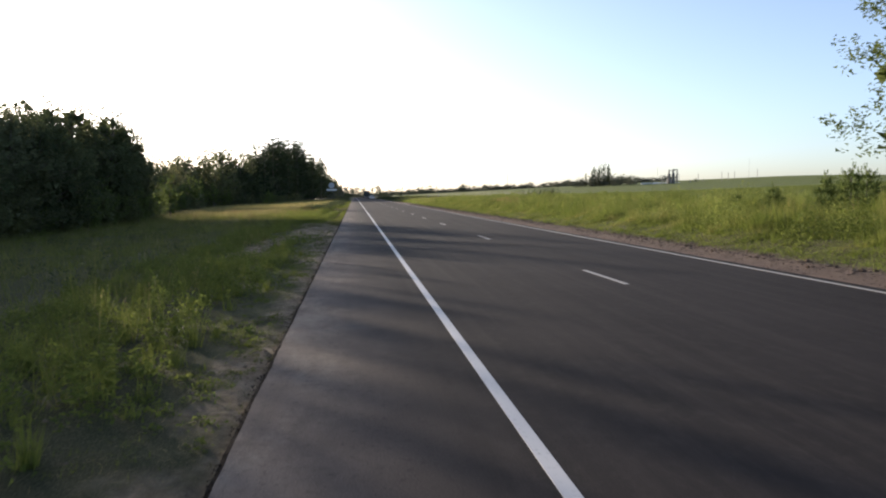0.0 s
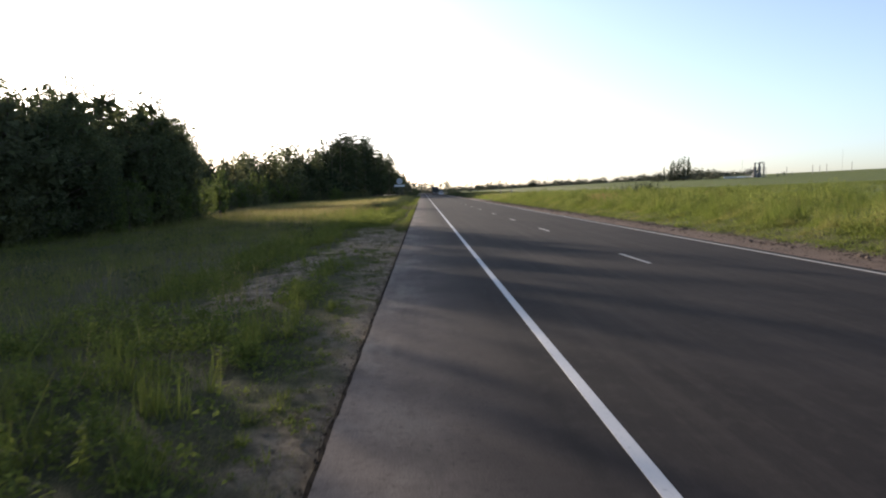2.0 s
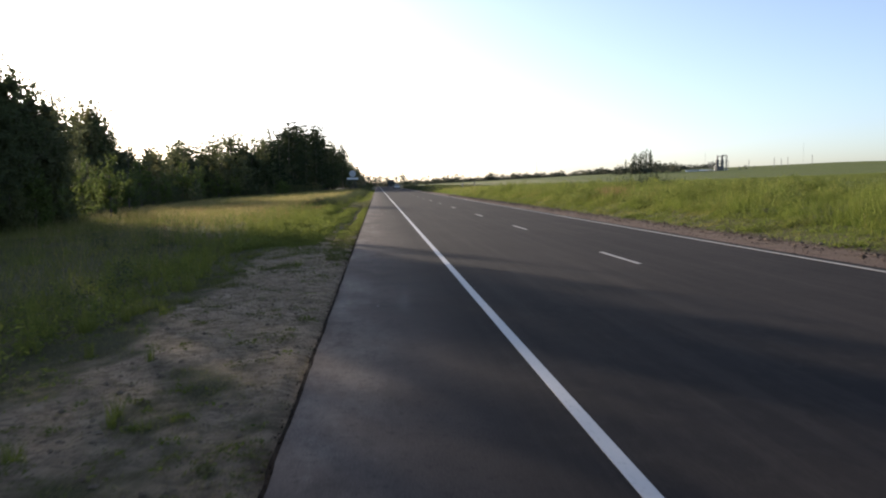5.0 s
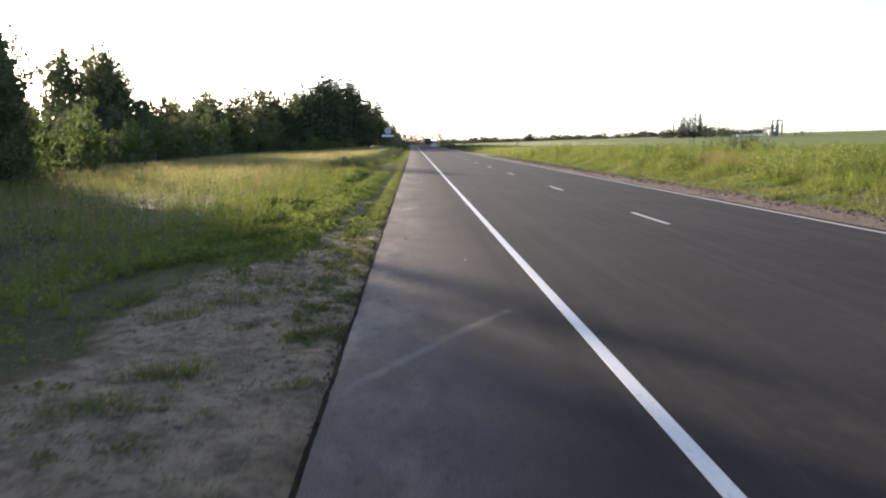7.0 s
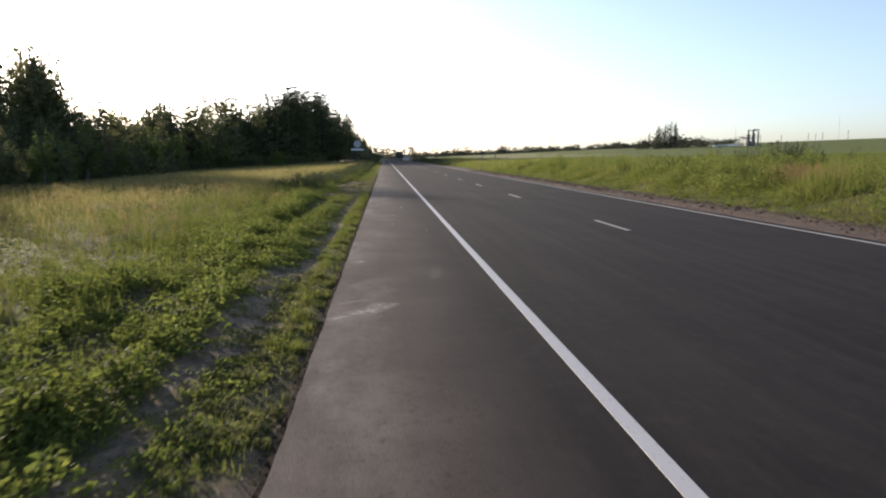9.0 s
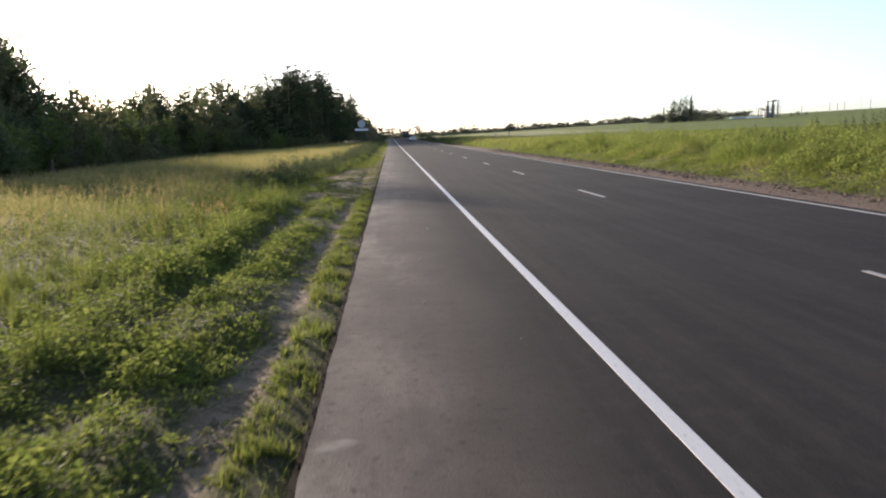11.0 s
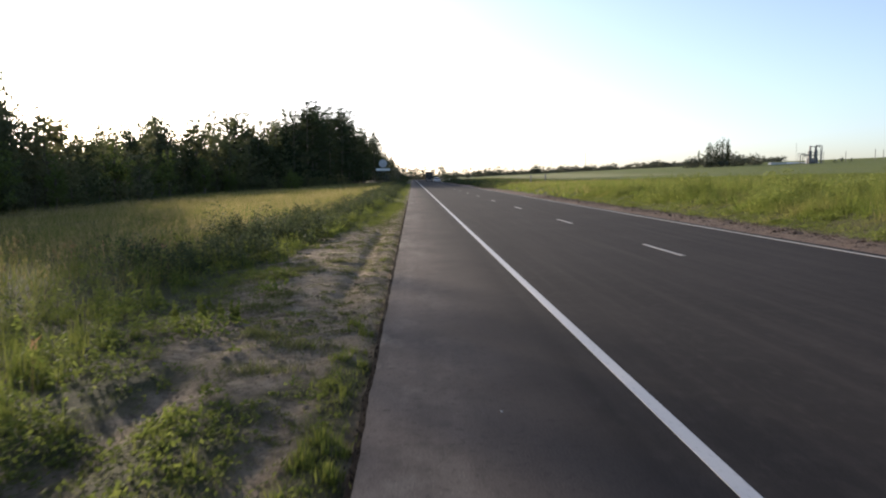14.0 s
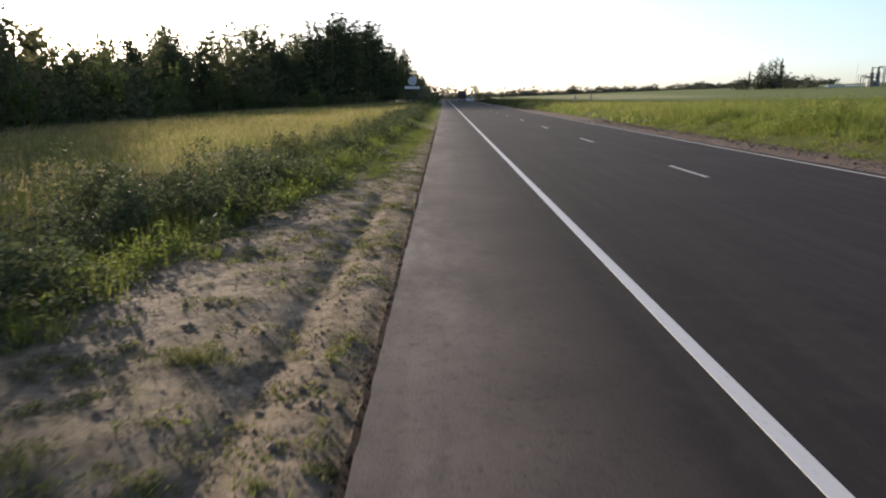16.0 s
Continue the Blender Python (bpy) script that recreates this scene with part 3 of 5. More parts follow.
SHRUB = [tree_thing("shrub", broadleaf_meshes(51 + k, 3.6, 4.2, 4200, 0.125, 0.02, 70, limbs=5, shoot=0.16), "dense green shrub at the foot of the wood", "shrub", "shrubs by the wood", (LEAF, LEAF_PALE)[k]) for k in range(2)]
SHRUB_FAR = [tree_thing("shrub", broadleaf_meshes(55 + k, 3.6, 4.2, 1100, 0.25, 0.02, 44, limbs=11, shoot=0.16), "dense green shrub at the foot of the wood", "shrub", "shrubs by the wood", (LEAF, LEAF_OLIVE)[k]) for k in range(2)]
YOUNG = tree_thing("young_tree", broadleaf_meshes(61, 5, 2.8, 4200, 0.12, 0.14, 60, 1.25, limbs=3, shoot=0.14), "slender pale green young tree in the meadow", "tree", "young trees", LEAF_PALE)
FAR = [tree_thing("distant_tree", broadleaf_meshes(71 + k, 9.4, 8, 640, 0.8, 0.0, 60, 1.1, limbs=60), "distant dark green tree on the horizon", "tree", "trees on the horizon", LEAF_FAR_HAZED) for k in range(3)]
PROTOS = ASH + ASH_MID + ASH_FAR + BIRCH + BIRCH_FAR + PINES + [YOUNG_PINE] + SHRUB + SHRUB_FAR + [YOUNG] + FAR

rnd = random.Random(4)


def edge_x(y):
    """Foot of the wood, left of the meadow."""
    return float(np.interp(y, [15, 72, 80, 88, 100, 117, 134, 165, 185, 215, 255, 320, 420, 520, 650], [-20, -21, -27, -28, -26, -32, -30, -34, -39, -37, -28, -24, -18, -14, -11]))


# near clump: x, y, height; those before y 45 are unseen, added to cast shade
for k, (x, y, h) in enumerate([(-21, 21, 8.7), (-22, 27, 9.1), (-21, 33, 7.2), (-22, 40, 9.0), (-21.5, 43.5, 7.8), (-22, 48, 8.2), (-21.5, 52, 7.9), (-23, 57, 9.4), (-22.5, 61, 9.9), (-20.9, 65, 9.5), (-20.9, 68.6, 8.7), (-21.2, 70.2, 8.2), (-24, 71, 9.2), (-25, 74, 8.2),
                               (-27, 24, 9.4), (-27, 34, 9.6), (-28, 44, 8.4), (-28, 54, 8.0), (-28, 64, 9.8), (-30, 72, 9.2), (-34, 66, 10.2), (-34, 50, 9.4), (-20.2, 45, 7.2), (-20.3, 48.4, 7.2), (-20.1, 51.4, 7.1), (-20.4, 29.5, 7.3), (-20.4, 33.0, 7.3), (-20.3, 36.5, 7.2), (-20.3, 40.5, 7.3), (-20.6, 31.2, 7.2), (-20.6, 34.8, 7.2), (-20.5, 38.5, 7.2)]):
    stand((ASH if x > -26 and y > 42 else ASH_FAR)[k % 3], x, y, h / 8.55, rnd.uniform(0, 360), wide=1.1)
# fill rows and shrubs; up to y 45 out of view, added for their shade
for k in (0, 1, 2, 3, 4, 5, 6, 8, 9, 10):
    stand(ASH_FAR[k % 3], -25.0 + rnd.uniform(-1.2, 1.2), 19.5 + 4.9 * k, (rnd.uniform(7.0, 7.5) if k in (2, 3) else rnd.uniform(8.4, 9.6)) / 8.55, rnd.uniform(0, 360), wide=1.05)
for k in range(15):
    stand(ASH_FAR[(k + 1) % 3], -23.4 + rnd.uniform(-0.9, 0.9), 23.0 + 3.5 * k, (rnd.uniform(7.0, 7.5) if 1 < k < 5 else rnd.uniform(7.9, 8.2) if 5 < k < 10 else rnd.uniform(8.0, 8.9)) / 8.55, rnd.uniform(0, 360), wide=1.05)
for k in range(18):
    stand((SHRUB if k > 7 else SHRUB_FAR)[k % 2], -19.4 + rnd.uniform(-0.8, 0.6), 19 + k * 3.1, rnd.uniform(0.7, 1.1), rnd.uniform(0, 360))
for k in range(90):
    y = 78 + 3.6 * k
    stand(SHRUB_FAR[k % 2], edge_x(y) - 7 + rnd.uniform(-1, 1), y, rnd.uniform(1.3, 1.9), rnd.uniform(0, 360), 0.2, 1.1)
stand(YOUNG, -19.2, 77.0, 1.0, 20)
stand(YOUNG, -21.5, 81.0, 0.85, 200)
# wood along the meadow: shrubs in front, trees behind
y = 80.0
while y < 330:
    e = edge_x(y)
    stand((SHRUB if y < 125 else SHRUB_FAR)[rnd.random() < 0.35], e + rnd.uniform(-0.5, 0.8), y, rnd.uniform(0.75, 1.35), rnd.uniform(0, 360))
    y += rnd.uniform(2.4, 3.6) * (1 + y / 400)
y = 82.0
while y < 262:
    e = edge_x(y)
    h = float(np.interp(y, [80, 116, 132, 165, 190, 204, 240, 262], [6.8, 7.4, 9.8, 10.9, 12.8, 14.2, 16.0, 18.5]))
    stand((ASH_MID if y < 150 else ASH_FAR)[rnd.randrange(3)], e - 4 + rnd.uniform(-1, 1), y, h * rnd.uniform(0.58, 1.02) / 8.9, rnd.uniform(0, 360), wide=rnd.uniform(0.9, 1.3))
    stand((ASH_MID if y < 150 else ASH_FAR)[rnd.randrange(3)], e - 9 + rnd.uniform(-2, 1), y + 2, h * rnd.uniform(0.70, 1.16) / 8.9, rnd.uniform(0, 360), wide=rnd.uniform(0.85, 1.2))
    y += rnd.uniform(4.0, 5.6)
for k, (x, y, h) in enumerate([(-40, 133.8, 15.0), (-40.6, 132.8, 15.3), (-45, 133, 15.7), (-42, 137.6, 14.8), (-45.8, 142, 16.3), (-44.6, 148, 14.6), (-48.5, 153, 16.2), (-44, 174, 11.0), (-45.8, 200, 15.4), (-42, 190, 13.0), (-49, 139, 16)]):
    stand(BIRCH[k % 2], x, y, h / 14.6, rnd.uniform(0, 360), wide=1.0)
# pale young trees standing in front of the wood
for k, (x, y, h) in enumerate([(-26.5, 92, 5.6), (-25, 99, 4.6), (-30.5, 121, 6.5), (-29.5, 128, 5.4), (-31.5, 145, 7.2), (-33, 160, 6.2), (-36, 176, 7.6), (-36.5, 196, 7.0), (-35.5, 209, 6.0)]):
    stand(YOUNG, x, y, h / 5, 73 * k, wide=1.0 + 0.25 * (k % 3), label="pale green young tree at the edge of the wood", group="young trees")
for k, (x, y, h) in enumerate([(-50, 257, 20.0), (-46.5, 255, 19.0), (-53.5, 250, 17.5), (-47.5, 230, 14.5), (-38, 224, 13.0), (-42, 240, 17.0)]):
    stand(YOUNG_PINE, x, y, h / 18, 61 * k)
y = 246.0
while y < 650:
    e = edge_x(y)
    h = float(np.interp(y, [240, 262, 275, 313, 350, 440, 620], [17, 20.5, 22.5, 24.5, 24.5, 19.5, 11]))
    for back in (2, 8):
        if rnd.random() < 0.22:
            stand(BIRCH_FAR[rnd.randrange(2)], e - back + rnd.uniform(-2, 2), y + rnd.uniform(-2, 2), h * rnd.uniform(0.78, 1.02) / 15.5, rnd.uniform(0, 360), wide=0.85, label="tall dark birch among the pines", group=WOOD_GROUP)
        else:
            stand(PINES[rnd.randrange(3)], e - back + rnd.uniform(-2, 2), y + rnd.uniform(-2, 2), h * rnd.uniform(0.76, 1.08) / 18, rnd.uniform(0, 360), wide=rnd.uniform(0.8, 1.1))
    y += rnd.uniform(4, 6) * (1 + max(0, y - 330) / 250)
stand(SHRUB[1], -24.5, 212, 1.22, 10, wide=1.25, label="lone round bush standing in the meadow grass")
for x, y, h in ((-4.6, 282, 2.2), (-6.0, 268, 2.0), (-4.2, 300, 2.5), (-5.0, 318, 3.0), (-7.5, 290, 2.6), (-4.4, 340, 3.2), (-5.0, 365, 4.0), (11.0, 300, 2.0), (12.0, 330, 2.6), (11.5, 365, 3.2)):
    stand(SHRUB_FAR[0], x, y, h / 3.5, 40 * h, 0.1, 1.1, "low dark shrub beside the far road edge", "shrubs by the road")
# trees beyond the field and at the end of the road
for k in range(280):
    a = -0.005 + 0.443 * (k + rnd.uniform(-0.4, 0.4)) / 280
    far = 585 + rnd.uniform(-12, 25)
    lift = 0.54 + 0.12 * float(wave(0.0, far * a, 14.0, 3)) + 0.10 * float(wave(0.0, far * a, 5.0, 8))
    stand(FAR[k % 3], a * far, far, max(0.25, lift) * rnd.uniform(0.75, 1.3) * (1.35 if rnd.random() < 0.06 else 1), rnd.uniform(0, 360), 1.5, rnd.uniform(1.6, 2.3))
for k, (x, y, h, w) in enumerate([(121, 378, 10, 0.8), (124, 376, 11, 0.7), (127, 377, 12.0, 0.7), (130, 379, 10.5, 0.8), (118, 380, 7.5, 0.9), (125, 382, 9.5, 0.9), (115, 381, 5, 1.6), (120, 376, 6, 1.5), (126, 375, 6.5, 1.5), (132, 377, 6, 1.5), (137, 380, 4.5, 1.8), (143, 383, 4.0, 1.8), (121, 380, 7, 0.9), (124.5, 379, 7, 0.9), (128.5, 381, 7, 0.9), (131, 380, 6.5, 1.0), (134, 381, 5, 1.2), (137, 382, 5.2, 1.2), (140, 381, 5, 1.2), (143, 382, 5.3, 1.1), (146, 384, 5, 1.2), (116.5, 380, 5, 1.2), (113, 381, 4, 1.4), (125.5, 377, 11.2, 0.7), (122.5, 379, 10.4, 0.7), (129, 377, 11.6, 0.7), (167, 364, 1.8, 1.6), (171, 366, 2.2, 1.5), (176, 368, 1.7, 1.8)]):
    stand((PINES if h > 7 else FAR)[k % 3], x, y, h / (17.6 if h > 7 else 8.7), 50 * k, 0.4, w * (0.85 if h > 7 else 0.9), "dark dense tree in a group on the field horizon", "trees beside the plant")
for k, (x, y, h, w) in enumerate([(12, 420, 7.5, 1.0), (18, 425, 5.0, 1.3), (25, 430, 6.0, 1.2), (30, 434, 4.5, 1.4), (-12, 330, 6, 1.2), (-11, 380, 7, 1.1), (-9, 420, 8, 1.1), (-8, 450, 8, 1.2), (-6, 520, 9, 1.2), (-1, 560, 9, 1.4), (6, 580, 9, 1.4), (12, 570, 8, 1.4)]):
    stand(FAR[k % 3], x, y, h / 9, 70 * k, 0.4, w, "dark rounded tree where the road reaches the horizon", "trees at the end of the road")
# roadside tree and saplings on the bank
ROADSIDE = tree_thing("roadside_tree", broadleaf_meshes(81, 9.8, 9.6, 20000, 0.17, 0.16, 150, slim=0.40, limbs=2), "sunlit broadleaf tree with long drooping twigs on the bank", "tree", "", LEAF_PALE)
ROADSIDE.matrix_basis = pose(15.5, 18.8, float(ground_z(15.5, 18.8)) - 0.1, 0, 0, 40)
for x, y, h, a in ((15.6, 28.5, 1.3, 0), (17.2, 27.5, 1.7, 80), (18.6, 28.0, 2.0, 200), (14.9, 30, 1.1, 120), (20, 29, 2.0, 20)):
    stand(SHRUB[1], x, y, h / 3.5, a, 0.05, 0.85, "young leafy shrub on top of the field bank", "shrubs on the bank")
for o in PROTOS:
    bpy.data.objects.remove(o.children[0]), bpy.data.objects.remove(o.children[0]), bpy.data.objects.remove(o)


# ---- grass ----
def blades(x, y, h, w, rng, lean=0.45, tris=2):
    """Grass blades rooted at x, y, bent over at random."""
    n = len(x)
    z = ground_z(x, y) - 0.03
    a, t = rng.uniform(0, 2 * np.pi, n), rng.uniform(0, 2 * np.pi, n)
    side = np.stack([np.cos(a), np.sin(a), 0 * a], 1) * (np.broadcast_to(w, n) * 0.5)[:, None]
    bend = np.stack([np.cos(t), np.sin(t), 0 * t], 1) * (h * np.abs(rng.normal(0, lean, n)))[:, None]
    up = np.stack([0 * h, 0 * h, h], 1)
    root = np.stack([x, y, z], 1)
    tip = root + up * rng.uniform(0.75, 1.0, n)[:, None] + bend
    if tris == 1:
        v = np.stack([root - side, root + side, tip], 1).reshape(-1, 3)
        return v, np.arange(3 * n).reshape(n, 3)
    mid = root + up * 0.5 + bend * 0.28
    v = np.stack([root, mid - side, mid + side, tip], 1).reshape(-1, 3)
    k = (4 * np.arange(n))[:, None, None]
    return v, (k + np.array([[0, 2, 1], [1, 2, 3]])[None]).reshape(-1, 3)


def scatter(x0, x1, y0, y1, n, rng, keep=None, tuft=0, spread=0.08):
    """Points in a rectangle, kept by a density of 0 to 1, drawn into tufts."""
    if tuft:
        x, y = rng.uniform(x0, x1, n // tuft), rng.uniform(y0, y1, n // tuft)
        if keep is not None:
            k = rng.uniform(0, 1, len(x)) < keep(x, y)
            x, y = x[k], y[k]
        x, y = np.repeat(x, tuft), np.repeat(y, tuft)
        return x + rng.normal(0, spread, len(x)), y + rng.normal(0, spread, len(x))
    x, y = rng.uniform(x0, x1, n), rng.uniform(y0, y1, n)
    if keep is not None:
        k = rng.uniform(0, 1, n) < keep(x, y)
        x, y = x[k], y[k]
    return x, y


def stuff(name, pieces, mat, label, category):
    return tagged(new(name, mesh_np(name, *join(pieces), mat)), label, category, kind="stuff")


rng = np.random.default_rng(7)


def bare(x, y):
    return 1 - 0.96 * sand_mask(x, y)


MOW_Y = [0, 18, 27, 30, 36, 38, 40, 43, 46, 49, 56, 72, 74, 77, 80, 83, 86, 90, 110, 200]
MOW_X = [-2.5, -2.55, -2.6, -4.3, -4.0, -3.9, -4.3, -4.5, -4.2, -3.75, -3.62, -3.62, -3.9, -4.6, -4.6, -3.7, -3.4, -3.2, -3.1, -3.0]


def rank(x, y, soft=0.45):
    """0 on the trodden verge, 1 where growth stands tall."""
    return step(np.interp(y, MOW_Y, MOW_X) - x + 0.30 * ragged(x, y, 1.3, 11), -0.1, soft)


def tall_zone(x, y):
    """1 in the tall meadow beyond the verge."""
    e = np.interp(y, [0, 20, 32, 44, 60, 80, 95, 130, 200], [-3.6, -4.3, -4.6, -4.8, -5.4, -5.0, -4.2, -3.8, -3.6])
    return step(e - x + 0.8 * ragged(x, y, 2.0, 11), -0.3, 1.2)


def weeds(x, y, r, h, count, size, rng):
    """Leafy weed clumps: small leaves heaped round each root."""
    c = np.stack([np.repeat(x, count) + rng.normal(0, 1, len(x) * count) * np.repeat(r, count) * 0.5,
                  np.repeat(y, count) + rng.normal(0, 1, len(x) * count) * np.repeat(r, count) * 0.5, np.zeros(len(x) * count)], 1)
    d2 = ((c[:, 0] - np.repeat(x, count)) ** 2 + (c[:, 1] - np.repeat(y, count)) ** 2) / np.repeat(r, count) ** 2
    c[:, 2] = ground_z(c[:, 0], c[:, 1]) + np.repeat(h, count) * np.exp(-1.2 * d2) * rng.uniform(0.15, 1.0, len(c)) ** 0.7
    return leaves(c, size, rng, 0.6, 0.5)


def forbs(x, y, h, count, size, rng):
    """Upright herbs: leaves set round a slightly leaning stem, smaller towards the tip."""
    n = len(x)
    q = rng.uniform(0.08, 1.0, (n, count)) ** 0.8
    lean = rng.normal(0, 0.16, (n, 2)) * h[:, None]
    out, a = (0.20 * (1.1 - q)) * h[:, None] * rng.uniform(0.3, 1.0, q.shape), rng.uniform(0, 2 * np.pi, q.shape)
    z0 = ground_z(x, y)
    c = np.stack([x[:, None] + lean[:, :1] * q + out * np.cos(a), y[:, None] + lean[:, 1:] * q + out * np.sin(a), z0[:, None] + h[:, None] * q], -1).reshape(-1, 3)
    stem_root = np.stack([x, y, z0 - 0.02], 1)
    tip = np.stack([x + lean[:, 0], y + lean[:, 1], z0 + h], 1)
    w = np.array([[0.005, 0, 0]])
    stems = np.stack([stem_root - w, stem_root + w, tip], 1).reshape(-1, 3), np.arange(3 * n).reshape(n, 3)
    return join([leaves(c, size * (1.25 - 0.6 * q.ravel()), rng, 0.5, 0.42), stems])


def tussocks(x, y, r, h, count, w, rng):
    """Grass tussocks: blades that rise from one root and arch outwards."""
    n = len(x) * count
    R, H = np.repeat(r, count), np.repeat(h, count)
    a = rng.uniform(0, 2 * np.pi, n)
    reach, rise = R * rng.uniform(0.1, 1.0, n) ** 0.8, H * rng.uniform(0.45, 1.1, n)
    rx, ry = np.repeat(x, count) + rng.normal(0, 0.25, n) * R, np.repeat(y, count) + rng.normal(0, 0.25, n) * R
    root = np.stack([rx, ry, ground_z(rx, ry) - 0.02], 1)
    way = np.stack([np.cos(a), np.sin(a), 0 * a], 1)
    side = np.stack([-np.sin(a), np.cos(a), 0 * a], 1) * (w * 0.5)
    tip = root + way * reach[:, None] + np.stack([0 * a, 0 * a, rise], 1)
    v = np.stack([root - side, root + side, tip], 1).reshape(-1, 3)
    return v, np.arange(3 * n).reshape(n, 3)


# trodden verge: sparse low blades
x, y = scatter(-6.5, EDGE - 0.03, 1, 110, 330000, rng, lambda x, y: bare(x, y) * (1 - 0.85 * rank(x, y)) * np.clip(0.6 + 0.7 * wave(x, y, 0.8, 19), 0.22, 1), 9, 0.05)
p1 = blades(x, y, rng.uniform(0.02, 0.09, len(x)) * (1 + 0.5 * wave(x, y, 0.7, 5)), 0.009, rng, 1.0, 1)
# yellow-green mown strip along the asphalt
x, y = scatter(-3.0, EDGE - 0.04, 42, 112, 110000, rng, lambda x, y: bare(x, y) * np.clip(step(x, -2.45, -2.15) + step(y, 88, 93) * step(x, -3.2, -2.7), 0, 1) * np.clip(0.6 + 0.8 * wave(x, y, 0.6, 29), 0.1, 1), 9, 0.04)
p2 = blades(x, y, rng.uniform(0.03, 0.11, len(x)), 0.013, rng, 0.8, 1)
x, y = scatter(-2.22, EDGE - 0.07, 50, 76, 1500, rng, lambda x, y: step(wave(x, y, 0.33, 83) + 0.4 * wave(x, y, 1.3, 84), -0.25, 0.25))
p5 = tussocks(x, y, rng.uniform(0.04, 0.11, len(x)), rng.uniform(0.05, 0.13, len(x)), 18, 0.011, rng)
x, y = scatter(-6.0, EDGE - 0.03, 110, 240, 40000, rng, bare, 6, 0.12)
p3 = blades(x, y, rng.uniform(0.05, 0.16, len(x)) * (1 + 2.2 * rank(x, y)), 0.03, rng, 0.5, 1)
x, y = scatter(-6.2, EDGE - 0.1, 2, 110, 2600, rng, lambda x, y: bare(x, y) * np.clip(0.25 + 0.6 * rank(x, y) + 0.5 * wave(x, y, 1.7, 45), 0, 1))
tall = rank(x, y)
p4 = tussocks(x, y, rng.uniform(0.06, 0.16, len(x)) * (1 + tall), rng.uniform(0.07, 0.20, len(x)) * (1 + 1.3 * tall), 30, 0.011, rng)
stuff("verge_grass", [p1, p2, p3, p4, p5], GRASS, "short trampled green grass on the road verge", "grass")

# meadow: tall grass, green below and straw-coloured ears above
x, y = scatter(-24, -3.0, 2, 60, 60000, rng, tall_zone, 7, 0.12)
h = (0.38 + 0.22 * wave(x, y, 1.7, 6)) * np.repeat(rng.uniform(0.5, 1.5, len(x) // 7), 7) * rng.uniform(0.6, 1.25, len(x))
m1 = blades(x, y, h, 0.014, rng, 0.9, 1)
x, y = scatter(-26, -3.0, 60, 135, 105000, rng, lambda x, y: tall_zone(x, y) * (1 - 0.75 * step(x, -6.4, -5.6) * step(y, 83, 87) * (1 - step(y, 116, 124))), 7, 0.14)
h = (0.48 + 0.20 * wave(x, y, 2.3, 6)) * rng.uniform(0.5, 1.25, len(x))
m2 = blades(x, y, h, 0.016, rng, 1.0, 1)
x, y = scatter(-40, -3.0, 130, 300, 60000, rng, tall_zone, 5, 0.2)
m3 = blades(x, y, (0.5 + 0.15 * wave(x, y, 3, 6)) * rng.uniform(0.6, 1.25, len(x)), 0.06, rng, 0.4, 1)
stuff("meadow_grass", [m1, m2, m3], MEADOW, "tall lush green meadow grass", "grass")


def ears(x, y, h, rng, w=0.006, head=0.018):
    """Dry stems with a feathery ear of small grains at the top."""
    n = len(x)
    z = ground_z(x, y)
    lean = rng.normal(0, 0.26, (n, 2)) * h[:, None]
    tip = np.stack([x + lean[:, 0], y + lean[:, 1], z + h], 1)
    root = np.stack([x, y, z - 0.02], 1)
    s = np.stack([np.full(n, w), np.zeros(n), np.zeros(n)], 1)
    stem = np.stack([root - s, root + s, tip], 1).reshape(-1, 3), np.arange(3 * n).reshape(n, 3)
    k = 4
    c = np.repeat(tip, k, 0) - np.repeat((tip - root), k, 0) * rng.uniform(0, 0.22, n * k)[:, None] + rng.normal(0, 0.012, (n * k, 3))
    ax = np.repeat((tip - root) / h[:, None], k, 0) + rng.normal(0, 0.35, (n * k, 3))
    sd = np.cross(ax, rng.normal(size=(n * k, 3)))
    sd /= np.linalg.norm(sd, axis=1)[:, None]
    L = (head * rng.uniform(1.2, 3.0, n * k))[:, None]
    v = np.stack([c - sd * head * 0.5, c + sd * head * 0.5, c + ax * L], 1).reshape(-1, 3)
    return join([stem, (v, np.arange(3 * n * k).reshape(-1, 3))])


def dry_zone(x, y):
    return tall_zone(x + 1.2, y) * np.clip(0.35 + 0.55 * wave(x, y, 5, 8) + 0.4 * step(y, 45, 55) - 0.5 * np.exp(-((y - 92) / 8) ** 2) * (x > -7), 0, 1)


x, y = scatter(-24, -3.6, 2, 62, 8000, rng, lambda x, y: dry_zone(x, y) * (0.3 + 0.7 * step(y, 40, 50)), 4, 0.2)
e1 = ears(x, y, rng.uniform(0.35, 0.7, len(x)), rng, 0.003, 0.013)
x, y = scatter(-26, -3.6, 62, 135, 26000, rng, dry_zone, 4, 0.25)
e2 = ears(x, y, rng.uniform(0.35, 0.7, len(x)), rng, 0.003, 0.017)
x, y = scatter(-36, -3.6, 130, 290, 14000, rng, dry_zone, 4, 0.3)
e3 = blades(x, y, rng.uniform(0.5, 0.85, len(x)), 0.06, rng, 0.3, 1)
x, y = rng.normal(-3.5, 0.18, 26), rng.normal(19.6, 0.5, 26)
e4 = ears(x, y, rng.uniform(0.3, 0.7, 26), rng, 0.003, 0.010)
x, y = rng.normal(-4.0, 0.4, 44), rng.uniform(8, 27, 44)
e5 = ears(x, y, rng.uniform(0.35, 0.65, 44), rng, 0.003, 0.010)
